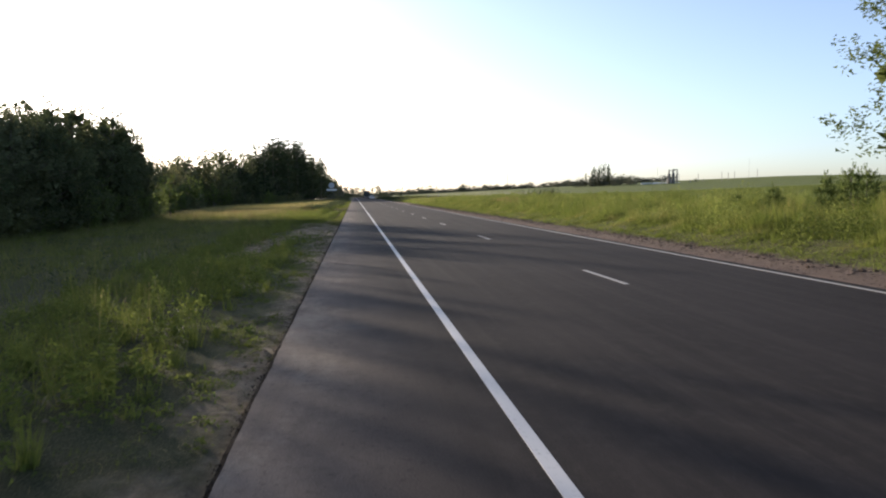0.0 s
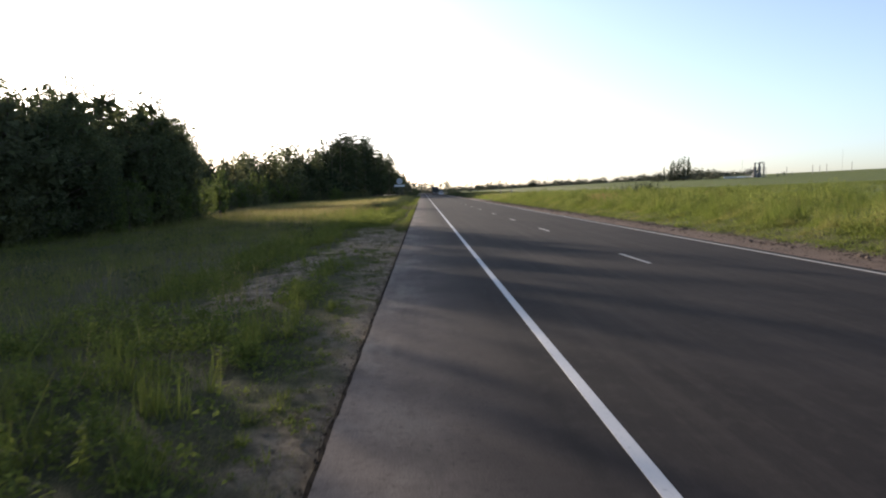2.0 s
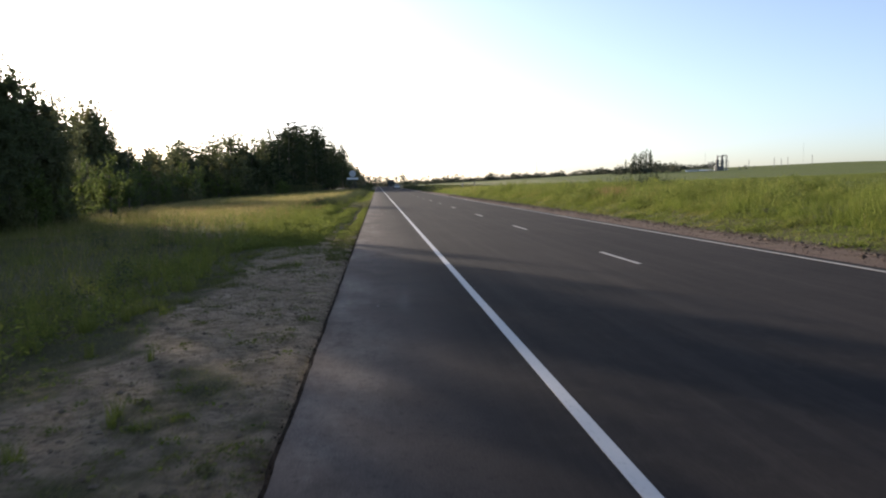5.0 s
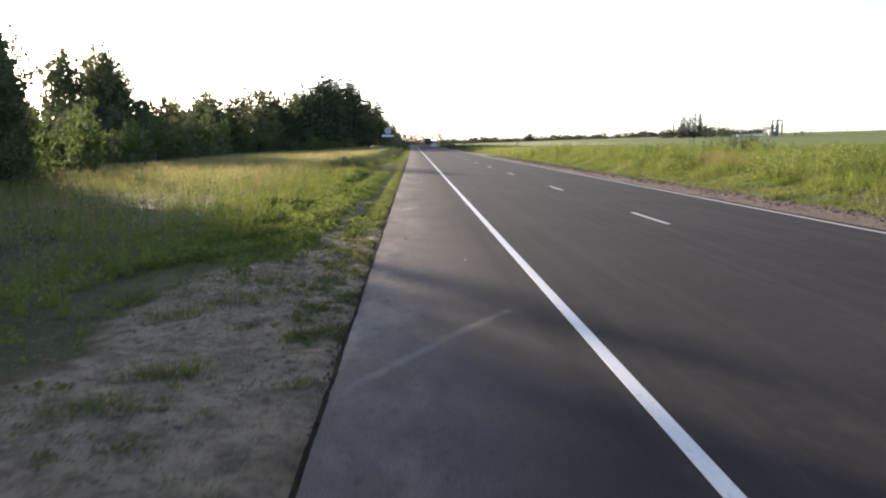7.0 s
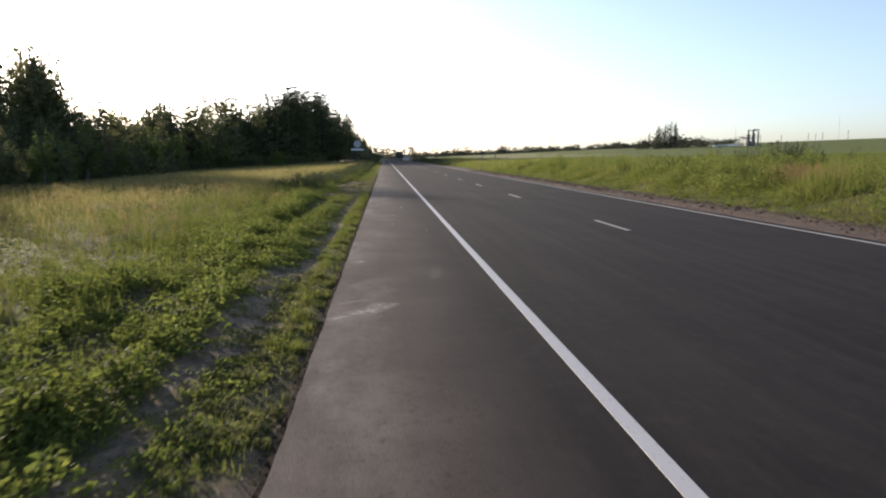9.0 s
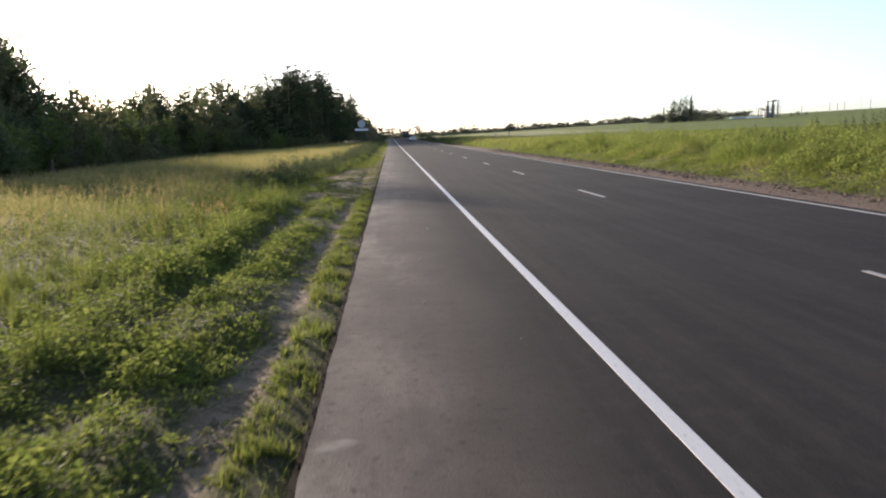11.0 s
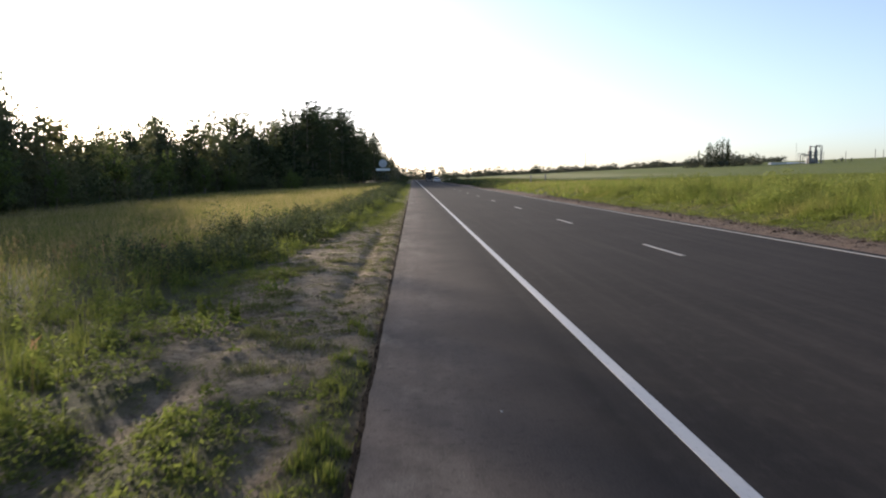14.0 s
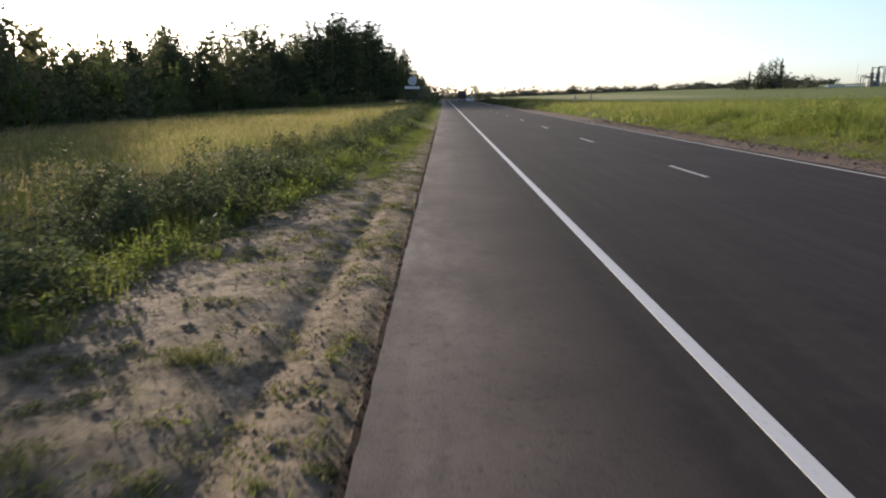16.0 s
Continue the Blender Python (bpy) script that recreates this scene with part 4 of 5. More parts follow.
stuff("meadow_straw", [e1, e2, e3, e4, e5], STRAW, "dry straw-coloured grass ears over the meadow", "grass")
# reddish ripe ears in loose drifts
RIPE = leaf_material("grass_ripe", (0.20, 0.125, 0.06), (0.33, 0.215, 0.12), 0.5, 0.6)
x, y = scatter(-13, -5.0, 48, 92, 7000, rng, lambda x, y: np.clip(1.2 * wave(x, y, 3.4, 8) - 0.15, 0, 1) * step(-x, 4.9, 6.2), 5, 0.18)
e6 = ears(x, y, rng.uniform(0.45, 0.8, len(x)), rng, 0.003, 0.019)
x, y = rng.normal(12.9, 0.5, 420), rng.normal(69.0, 1.1, 420)
e7 = ears(x, y, rng.uniform(0.5, 0.95, 420), rng, 0.004, 0.019)
x, y = np.concatenate([rng.normal(-4.7, 0.3, 16), rng.normal(-5.2, 0.5, 20)]), np.concatenate([rng.normal(67.4, 0.5, 16), rng.normal(70.5, 1.5, 20)])
e8 = ears(x, y, rng.uniform(0.3, 0.5, 36), rng, 0.004, 0.018)
stuff("ripe_grass", [e6, e7, e8], RIPE, "ripe reddish-brown grass heads in loose drifts", "grass")

# leafy weeds of the verge: a low carpet, and rank growth beyond it
x, y = scatter(-4.6, EDGE - 0.25, 44, 112, 27000, rng, lambda x, y: bare(x, y) * (1 - rank(x, y)) * np.clip(0.45 + 0.9 * wave(x, y, 0.9, 15) + 0.5 * wave(x, y, 2.6, 16) + 0.3 * (1 - step(y, 63, 67)), 0.06 + 0.24 * (1 - step(y, 63, 67)), 1) * np.clip(1.2 - 0.9 * step(x, -2.5, -2.2), 0, 1) * (1 - 0.5 * step(y, 64, 70) - 0.2 * step(y, 74, 78)))
g1 = weeds(x, y, rng.uniform(0.06, 0.15, len(x)), rng.uniform(0.02, 0.10, len(x)) * (1 + 0.6 * wave(x, y, 1.1, 55)), 17, 0.037, rng)
x, y = scatter(-5.0, -2.85, 43, 73, 5200, rng, lambda x, y: (1 - 0.9 * np.exp(-((x + 3.42) / 0.25) ** 2) * step(y, 61, 64)) * step(wave(x, y, 0.62, 71) + 0.5 * wave(x, y, 1.7, 72), 0.10, 0.40) * (1 - 0.6 * step(y, 60, 66)))
g17 = weeds(x, y, rng.uniform(0.08, 0.20, len(x)), rng.uniform(0.08, 0.25, len(x)), 42, 0.043, rng)
heap = np.repeat(np.array([(-3.15, 47.6, 0.30), (-3.05, 48.8, 0.30), (-3.3, 48.4, 0.32), (-3.0, 50.2, 0.26), (-3.5, 48.6, 0.25), (-3.1, 51.6, 0.22), (-4.3, 52.3, 0.34), (-4.6, 52.6, 0.36), (-3.8, 56.3, 0.34), (-3.6, 55.2, 0.28), (-4.1, 49.8, 0.28), (-3.4, 53.6, 0.24), (-3.75, 62.2, 0.32), (-3.75, 64.0, 0.30), (-4.0, 69.0, 0.32)]), 8, 0)
g18 = weeds(heap[:, 0] + rng.normal(0, 0.15, len(heap)), heap[:, 1] + rng.normal(0, 0.30, len(heap)), rng.uniform(0.12, 0.24, len(heap)), heap[:, 2] * rng.uniform(0.7, 1.2, len(heap)), 70, 0.065, rng)
x, y = scatter(-4.4, EDGE - 0.2, 2, 44, 5200, rng, lambda x, y: bare(x, y) * (1 - rank(x, y)) * np.clip(0.3 + 0.9 * wave(x, y, 0.9, 15), 0.03, 1))
g2 = weeds(x, y, rng.uniform(0.05, 0.13, len(x)), rng.uniform(0.02, 0.08, len(x)), 18, 0.034, rng)
x, y = scatter(-6.2, -2.5, 2, 31, 1900, rng, lambda x, y: bare(x, y) * rank(x, y) * np.clip(0.5 + 0.9 * wave(x, y, 1.2, 61), 0.04, 1))
g8 = weeds(x, y, rng.uniform(0.10, 0.28, len(x)), rng.uniform(0.10, 0.36, len(x)), 52, 0.048, rng)
x, y = scatter(-6.5, -2.5, 30, 112, 4200, rng, lambda x, y: bare(x, y) * rank(x, y) * np.clip(0.5 + 0.9 * wave(x, y, 1.3, 61), 0.04, 1))
g9 = weeds(x, y, rng.uniform(0.10, 0.28, len(x)), rng.uniform(0.10, 0.34, len(x)), 46, 0.046, rng)
x, y = rng.normal(-3.85, 0.13, 420), rng.uniform(56, 72.5, 420)
g10 = weeds(x, y, rng.uniform(0.12, 0.22, 420), rng.uniform(0.12, 0.30, 420) * (0.65 + 0.5 * wave(x, y, 1.9, 66)), 44, 0.038, rng)
x, y = scatter(-6.5, -2.6, 2, 112, 1500, rng, lambda x, y: bare(x, y) * rank(x, y) * np.clip(0.35 + 0.9 * wave(x, y, 2.1, 63), 0, 1))
g11 = forbs(x, y, rng.uniform(0.25, 0.60, len(x)), 34, 0.055, rng)
x = np.concatenate([rng.normal(-3.25, 0.20, 9), rng.normal(-3.1, 0.16, 8), rng.normal(-3.35, 0.25, 8), rng.normal(-3.1, 0.2, 8)])
y = np.concatenate([rng.normal(8.3, 0.35, 9), rng.normal(6.4, 0.3, 8), rng.normal(13.6, 0.5, 8), rng.normal(11.5, 0.4, 8)])
g5 = forbs(x, y, rng.uniform(0.25, 0.48, len(x)), 60, 0.065, rng)
x = np.concatenate([rng.normal(-3.75, 0.22, 12), rng.normal(-3.65, 0.2, 7), rng.normal(-3.5, 0.16, 5)])
y = np.concatenate([rng.normal(75.3, 0.25, 12), rng.normal(79.2, 0.3, 7), rng.normal(78.0, 0.25, 5)])
g6 = weeds(x, y, np.full(24, 0.19), rng.uniform(0.12, 0.24, 24), 64, 0.05, rng)
x, y = np.concatenate([rng.normal(-3.6, 0.18, 7), rng.normal(-4.1, 0.2, 5)]), np.concatenate([rng.normal(76.0, 0.22, 7), rng.normal(76.4, 0.3, 5)])
g7 = forbs(x, y, rng.uniform(0.14, 0.26, 12), 60, 0.06, rng)
x, y = scatter(-4.6, -3.0, 80, 126, 1500, rng, lambda x, y: bare(x, y) * rank(x, y) * np.clip(0.55 + 0.9 * wave(x, y, 1.4, 62), 0.08, 1))
g15 = weeds(x, y, rng.uniform(0.12, 0.30, len(x)), rng.uniform(0.15, 0.48, len(x)), 50, 0.05, rng)
x, y = scatter(-8, -4.2, 44, 82, 800, rng, lambda x, y: rank(x, y) * np.clip(0.25 + 0.9 * wave(x, y, 2.2, 64), 0, 1))
g16 = forbs(x, y, rng.uniform(0.4, 0.75, len(x)), 36, 0.062, rng)
stuff("verge_weeds", [g15, g16, g17, g18, g1, g2, g5, g6, g7, g8, g9, g10, g11], WEED, "broad-leaved green weeds along the verge", "weeds")
# dark rank weeds behind the lay-bys and through the meadow
x, y = scatter(-6.8, -3.2, 80, 126, 260, rng, lambda x, y: rank(x + 0.2, y) * np.clip(0.45 + 0.9 * wave(x, y, 3, 81), 0.08, 1))
g4 = weeds(x, y, rng.uniform(0.25, 0.5, len(x)), rng.uniform(0.3, 0.75, len(x)), 260, 0.07, rng)
lump = np.array([(-5.6, 86.6, 0.9), (-5.1, 87.4, 0.8), (-6.2, 87.9, 0.9), (-4.8, 90.2, 0.85), (-4.5, 91.3, 0.7), (-5.5, 92.0, 0.8), (-4.4, 94.5, 0.6), (-4.0, 97.5, 0.55), (-4.6, 100.0, 0.7), (-3.9, 103.5, 0.5), (-4.3, 107.0, 0.6), (-5.0, 83.2, 0.5), (-5.4, 81.6, 0.5)])
lump = np.repeat(lump, 5, 0)
g12 = weeds(lump[:, 0] + rng.normal(0, 0.28, len(lump)), lump[:, 1] + rng.normal(0, 0.35, len(lump)), rng.uniform(0.3, 0.6, len(lump)), lump[:, 2] * rng.uniform(0.8, 1.3, len(lump)), 380, 0.075, rng)
x, y = scatter(-15, -4.6, 2, 128, 1500, rng, lambda x, y: tall_zone(x, y) * np.clip(0.15 + wave(x, y, 2.6, 91), 0, 1) * (1 - 0.7 * step(y, 84, 92)), 2, 0.35)
g13 = weeds(x, y, rng.uniform(0.25, 0.55, len(x)), rng.uniform(0.3, 0.7, len(x)), 64, 0.07, rng)
x, y = scatter(-5.6, -3.0, 110, 240, 700, rng, lambda x, y: rank(x, y) * np.clip(0.5 + 0.9 * wave(x, y, 4, 82), 0.1, 1))
g14 = weeds(x, y, rng.uniform(0.4, 0.8, len(x)), rng.uniform(0.35, 0.8, len(x)), 80, 0.15, rng)
stuff("tall_weeds", [g4, g12, g13, g14], LEAF_DARK, "tall dark leafy weeds beside the sandy lay-by", "weeds")

# bank and field right of the road
def bank(x, y):
    return np.clip(step(x + 0.3 * ragged(x, y, 1.5, 12), GRAVEL - 0.1, GRAVEL + 0.5), 0, 1)


def bank_rise(x, y):
    """How tall the growth on the bank is, in metres: short by the gravel, uneven and tall on top."""
    return 0.13 + 0.47 * step(x, 10.2, 13.0) + (0.28 * wave(x, y, 3.6, 9) + 0.24 * wave(x, y, 1.5, 10)) * step(x, 10.2, 11.8)


BANK = leaf_material("grass_bank", (0.080, 0.130, 0.020), (0.255, 0.275, 0.060), 0.5, 0.35, (0.31, 0.26, 0.10))
x, y = scatter(GRAVEL - 0.3, 11.8, 3, 122, 70000, rng, bank, 6, 0.1)
b1 = blades(x, y, np.maximum(bank_rise(x, y), 0.08) * rng.uniform(0.6, 1.3, len(x)), 0.020, rng, 0.8, 1)
stuff("bank_verge", [b1], BANK, "short fresh green grass at the foot of the bank", "grass")
x, y = scatter(10.6, 26, 6, 150, 84000, rng, lambda x, y: bank(x, y) * (1 - 0.75 * step(x, 20, 26)), 8, 0.15)
b2 = blades(x, y, np.maximum(bank_rise(x, y), 0.1) * rng.uniform(0.6, 1.2, len(x)), 0.020, rng, 0.6, 1)
x, y = scatter(9.8, 20, 8, 130, 5200, rng, lambda x, y: bank(x, y) * np.clip(0.45 + 0.9 * wave(x, y, 2.2, 14), 0.05, 1))
b5 = tussocks(x, y, rng.uniform(0.15, 0.50, len(x)), np.maximum(bank_rise(x, y), 0.12) * rng.uniform(0.8, 1.6, len(x)), 32, 0.018, rng)
x, y = scatter(GRAVEL - 0.2, 26, 120, 330, 50000, rng, bank, 5, 0.2)
b3 = blades(x, y, (0.45 + 0.15 * wave(x, y, 3, 9)) * rng.uniform(0.6, 1.2, len(x)), 0.07, rng, 0.5, 1)
stuff("bank_grass", [b2, b3, b5], BANK, "lush tall green grass on the field bank", "grass")
CROP = leaf_material("crop_green", (0.09, 0.122, 0.03), (0.18, 0.195, 0.055), 0.45, 0.12)
x, y = scatter(18, 70, 12, 200, 80000, rng, lambda x, y: step(x + 2.0 * ragged(x, y, 6, 77), 18, 24), 5, 0.25)
b4 = blades(x, y, 0.36 + 0.05 * rng.uniform(-1, 1, len(x)) + 0.05 * wave(x, y, 5, 3), 0.06, rng, 0.45, 1)
stuff("field_crop", [b4], CROP, "even light green young crop on the field", "crop")
x, y = scatter(11.0, 20, 6, 150, 7000, rng, lambda x, y: np.clip(-0.1 + 1.1 * wave(x, y, 3.2, 13), 0, 1), 4, 0.25)
d1 = ears(x, y, bank_rise(x, y) + rng.uniform(0.05, 0.30, len(x)), rng, 0.004, 0.014)
x, y = scatter(11, 30, 120, 330, 16000, rng, lambda x, y: np.clip(0.3 + 0.7 * wave(x, y, 6, 13), 0, 1), 4, 0.3)
d2 = blades(x, y, rng.uniform(0.45, 0.75, len(x)), 0.06, rng, 0.4, 1)
stuff("bank_straw", [d1, d2], STRAW, "pale yellow grass ears on the field bank", "grass")
x, y = scatter(GRAVEL + 0.1, 13, 5, 122, 2600, rng, lambda x, y: np.clip(0.35 + wave(x, y, 1.5, 43), 0, 1), 2, 0.2)
h3 = weeds(x, y, rng.uniform(0.12, 0.32, len(x)), rng.uniform(0.10, 0.34, len(x)), 40, 0.07, rng)
x, y = scatter(11.0, 19, 20, 125, 900, rng, lambda x, y: np.clip(0.3 + 0.9 * wave(x, y, 3.2, 97), 0, 1))
h5 = forbs(x, y, bank_rise(x, y) + rng.uniform(0.15, 0.6, len(x)), 60, 0.08, rng)
stuff("bank_herbs", [h3, h5], WEED, "fresh green leafy herbs on the bank", "weeds")
x, y = scatter(11.2, 22, 20, 120, 430, rng, lambda x, y: np.clip(0.25 + 0.9 * wave(x, y, 3.2, 95) + 0.5 * np.exp(-((y - 83) / 6) ** 2), 0, 1) * (0.5 + 0.5 * step(y, 36, 46)))
h1 = weeds(x, y, rng.uniform(0.5, 1.3, len(x)), (0.35 + bank_rise(x, y)) * rng.uniform(0.8, 1.4, len(x)), 800, 0.085, rng)
stuff("bank_bushes", [h1], HERB, "bushy pale green tall weeds on the field bank", "weeds")
x, y = scatter(11.6, 23, 14, 130, 330, rng, lambda x, y: np.clip(0.02 + 1.0 * wave(x, y, 5, 17) + 0.3 * step(y, 48, 60) * (1 - step(y, 105, 118)), 0.02, 1) * (1 - 0.9 * step(y, 90, 104)), 2, 0.5)
h2 = weeds(x, y, rng.uniform(0.5, 1.1, len(x)), rng.uniform(0.6, 1.1, len(x)), 650, 0.085, rng)
stuff("bank_thicket", [h2], WEED, "bushy green nettles in clumps on the field bank", "weeds")
x, y = scatter(8.6, 13.5, 170, 320, 420, rng, None, 2, 0.5)
h4 = weeds(x, y, rng.uniform(0.5, 1.0, len(x)), rng.uniform(0.35, 0.8, len(x)), 60, 0.2, rng)
x, y = np.concatenate([rng.normal(20.4, 1.2, 90), rng.normal(15.0, 0.8, 40)]), np.concatenate([rng.normal(84.6, 1.7, 90), rng.normal(86.0, 1.3, 40)])
h6 = forbs(x, y, np.concatenate([rng.uniform(0.9, 1.6, 90), rng.uniform(0.7, 1.2, 40)]), 95, 0.09, rng)
stuff("bank_weeds", [h4, h6], LEAF_DARK, "dark green tall weeds on the field bank", "weeds")

# ---- crumbs, stones, litter ----
def rocks(c, r, rng, flat=0.6):
    """Rough little stones: squashed, twisted octahedra."""
    n = len(c)
    o = np.array([[1, 0, 0], [0, 1, 0], [-1, 0, 0], [0, -1, 0], [0, 0, 1], [0, 0, -1]], float)
    v = o[None] * rng.uniform(0.6, 1.3, (n, 6, 1)) * r[:, None, None] * np.array([1, 1, flat])
    a = rng.uniform(0, 2 * np.pi, n)
    ca, sa = np.cos(a)[:, None], np.sin(a)[:, None]
    v = np.stack([v[..., 0] * ca - v[..., 1] * sa, v[..., 0] * sa + v[..., 1] * ca, v[..., 2]], -1) + c[:, None]
    f = np.array([[0, 1, 4], [1, 2, 4], [2, 3, 4], [3, 0, 4], [1, 0, 5], [2, 1, 5], [3, 2, 5], [0, 3, 5]])
    return v.reshape(-1, 3), (6 * np.arange(n)[:, None, None] + f[None]).reshape(-1, 3)


def stone_material(name, a, b_):
    m, nt, b = material(name, 0.9)
    b.inputs["Specular IOR Level"].default_value = 0.06
    g = nt.nodes.new("ShaderNodeNewGeometry")
    c = ramp(nt, g.outputs["Random Per Island"], [(0.0, a), (1.0, b_)])
    c = mix(nt, noise_node(nt, 60, 4, place(nt)), c, tuple(v * 0.6 for v in a))
    nt.links.new(c, b.inputs["Base Color"])
    return m


STONE = stone_material("stone_mixed", (0.08, 0.055, 0.038), (0.32, 0.25, 0.19))
CLOD = stone_material("soil_clod", (0.15, 0.113, 0.077), (0.31, 0.24, 0.165))
TAR = stone_material("tar_crumb", (0.018, 0.014, 0.010), (0.075, 0.056, 0.040))


def on_ground(x, y, r):
    return np.stack([x, y, ground_z(x, y) + 0.25 * r], 1)


x, y = scatter(RIGHT + 0.32, GRAVEL + 0.25, 4, 130, 19000, rng, lambda x, y: np.clip(0.25 + 0.75 * step(x, 8.2, 9.4), 0, 1))
r = rng.uniform(0.008, 0.032, len(x)) * (1 + 1.6 * (rng.uniform(0, 1, len(x)) < 0.10 * (x > 8.4)))
stuff("gravel", [rocks(on_ground(x, y, r), r, rng)], STONE, "brown gravel and broken stones on the road shoulder", "gravel")
x, y = scatter(-5.2, EDGE - 0.07, 2, 105, 42000, rng, lambda x, y: 0.03 + 0.97 * sand_mask(x, y))
r = rng.uniform(0.004, 0.012, len(x)) * (1 + 1.8 * (rng.uniform(0, 1, len(x)) < 0.05))
cx, cy = scatter(-4.4, EDGE - 0.05, 16, 95, 24000, rng, lambda x, y: sand_mask(x, y) * step(wave(x, y, 0.5, 75) + 0.5 * wave(x, y, 1.6, 76), 0.0, 0.5) * (0.25 + 0.75 * step(x, -2.6, -2.3)))
cr = 0.010 + 0.026 * rng.uniform(0, 1, len(cx)) ** 3
stuff("soil_clods", [rocks(on_ground(x, y, r), r, rng), rocks(on_ground(cx, cy, cr), cr, rng, 0.5)], CLOD, "loose sandy clods on the bare verge", "soil")
x = EDGE - np.abs(rng.normal(0, 0.04, 7000)) + 0.012
y = rng.uniform(1, 115, 7000)
r = rng.uniform(0.004, 0.011, 7000)
stuff("asphalt_crumbs", [rocks(np.stack([x, y, np.where(x > EDGE - 0.08, -0.026, ground_z(x, y) + 0.3 * r)], 1), r, rng, 0.8)], TAR, "dark crumbled tar along the asphalt edge", "asphalt")

# dry stalks lying about on bare soil
x, y = scatter(-4.6, EDGE, 2, 112, 90000, rng, lambda x, y: (0.45 + 0.55 * sand_mask(x, y)) * np.clip(0.5 + wave(x, y, 0.7, 25), 0.05, 1) * (1 - 0.8 * rank(x, y)))
a, L = rng.uniform(0, 2 * np.pi, len(x)), rng.uniform(0.02, 0.10, len(x))
root = np.stack([x, y, ground_z(x, y) + 0.012], 1)
way = np.stack([np.cos(a), np.sin(a), rng.uniform(-0.02, 0.25, len(x))], 1) * L[:, None]
across = np.stack([-np.sin(a), np.cos(a), 0 * a], 1) * 0.0035
stuff("dry_stalks", [(np.stack([root - across, root + across, root + way], 1).reshape(-1, 3), np.arange(3 * len(x)).reshape(-1, 3))], STRAW, "dead straw stalks lying on the soil", "straw")
# sparse tufts on the bare places
x, y = scatter(-5.2, EDGE - 0.06, 3, 112, 13000, rng, lambda x, y: sand_mask(x, y) * np.clip(0.35 + 1.1 * wave(x, y, 1.3, 21) + 0.5 * step(x, -2.7, -2.2) * (step(y, 72, 76) + 1 - step(y, 26, 30)), 0.08, 1))
size, many = rng.uniform(0.015, 0.06, len(x)) * (1 + 1.5 * (rng.uniform(0, 1, len(x)) < 0.15)), 45
cx, cy = np.repeat(x, many), np.repeat(y, many)
cx, cy = cx + rng.normal(0, 1, len(cx)) * np.repeat(size, many), cy + rng.normal(0, 1, len(cx)) * np.repeat(size, many) * 0.55
k = cx < EDGE - 0.03
tx, ty = scatter(-5.2, -2.0, 4, 100, 3400, rng, lambda x, y: sand_mask(x, y) * np.clip(0.22 + 0.3 * step(-x, 2.9, 3.9) + wave(x, y, 1.3, 71) + 0.3 * step(y, 74, 78), 0, 1) * (1 - 0.75 * step(y, 29, 31) * (1 - step(y, 37, 39))))
t3 = weeds(np.repeat(tx, 3) + rng.normal(0, 0.16, 3 * len(tx)), np.repeat(ty, 3) + rng.normal(0, 0.06, 3 * len(tx)), rng.uniform(0.05, 0.13, 3 * len(tx)), rng.uniform(0.015, 0.06, 3 * len(tx)), 26, 0.030, rng)
clump = np.array([(-2.78, 73.7, 0.18), (-2.6, 74.5, 0.15), (-2.95, 74.9, 0.12), (-3.3, 77.6, 0.16), (-3.7, 79.2, 0.2), (-3.55, 79.5, 0.18), (-3.32, 80.0, 0.14), (-4.2, 79.6, 0.24), (-3.5, 76.8, 0.22), (-4.1, 78.3, 0.2), (-2.9, 81.4, 0.12), (-3.6, 36.4, 0.16), (-3.9, 37.1, 0.2), (-3.2, 38.6, 0.2), (-3.0, 39.3, 0.14), (-4.1, 35.2, 0.22), (-3.05, 41.5, 0.22), (-3.5, 41.0, 0.22), (-2.95, 42.8, 0.3), (-3.2, 44.4, 0.28), (-4.2, 42.0, 0.25), (-2.7, 45.4, 0.2)])
cl = np.repeat(clump, 420, 0)
t4 = blades(cl[:, 0] + rng.normal(0, 1, len(cl)) * cl[:, 2], cl[:, 1] + rng.normal(0, 0.6, len(cl)) * cl[:, 2], rng.uniform(0.04, 0.15, len(cl)), 0.010, rng, 0.6, 1)
t1 = blades(cx[k], cy[k], rng.uniform(0.015, 0.06, k.sum()), 0.010, rng, 1.0, 1)
tx, ty = scatter(-2.6, EDGE - 0.06, 40, 54, 620, rng, lambda x, y: step(wave(x, y, 0.35, 73) + 0.4 * wave(x, y, 1.2, 74), -0.1, 0.3) * (1 - 0.8 * (x < -2.45)))
t5 = weeds(tx, ty, rng.uniform(0.04, 0.11, len(tx)), rng.uniform(0.025, 0.09, len(tx)), 30, 0.034, rng)
t6 = tussocks(tx, ty, rng.uniform(0.04, 0.10, len(tx)), rng.uniform(0.04, 0.11, len(tx)), 14, 0.009, rng)
stuff("sparse_tufts", [t1, t3, t4, t5, t6], SEDGE, "low green tufts in patches on bare sand", "grass")
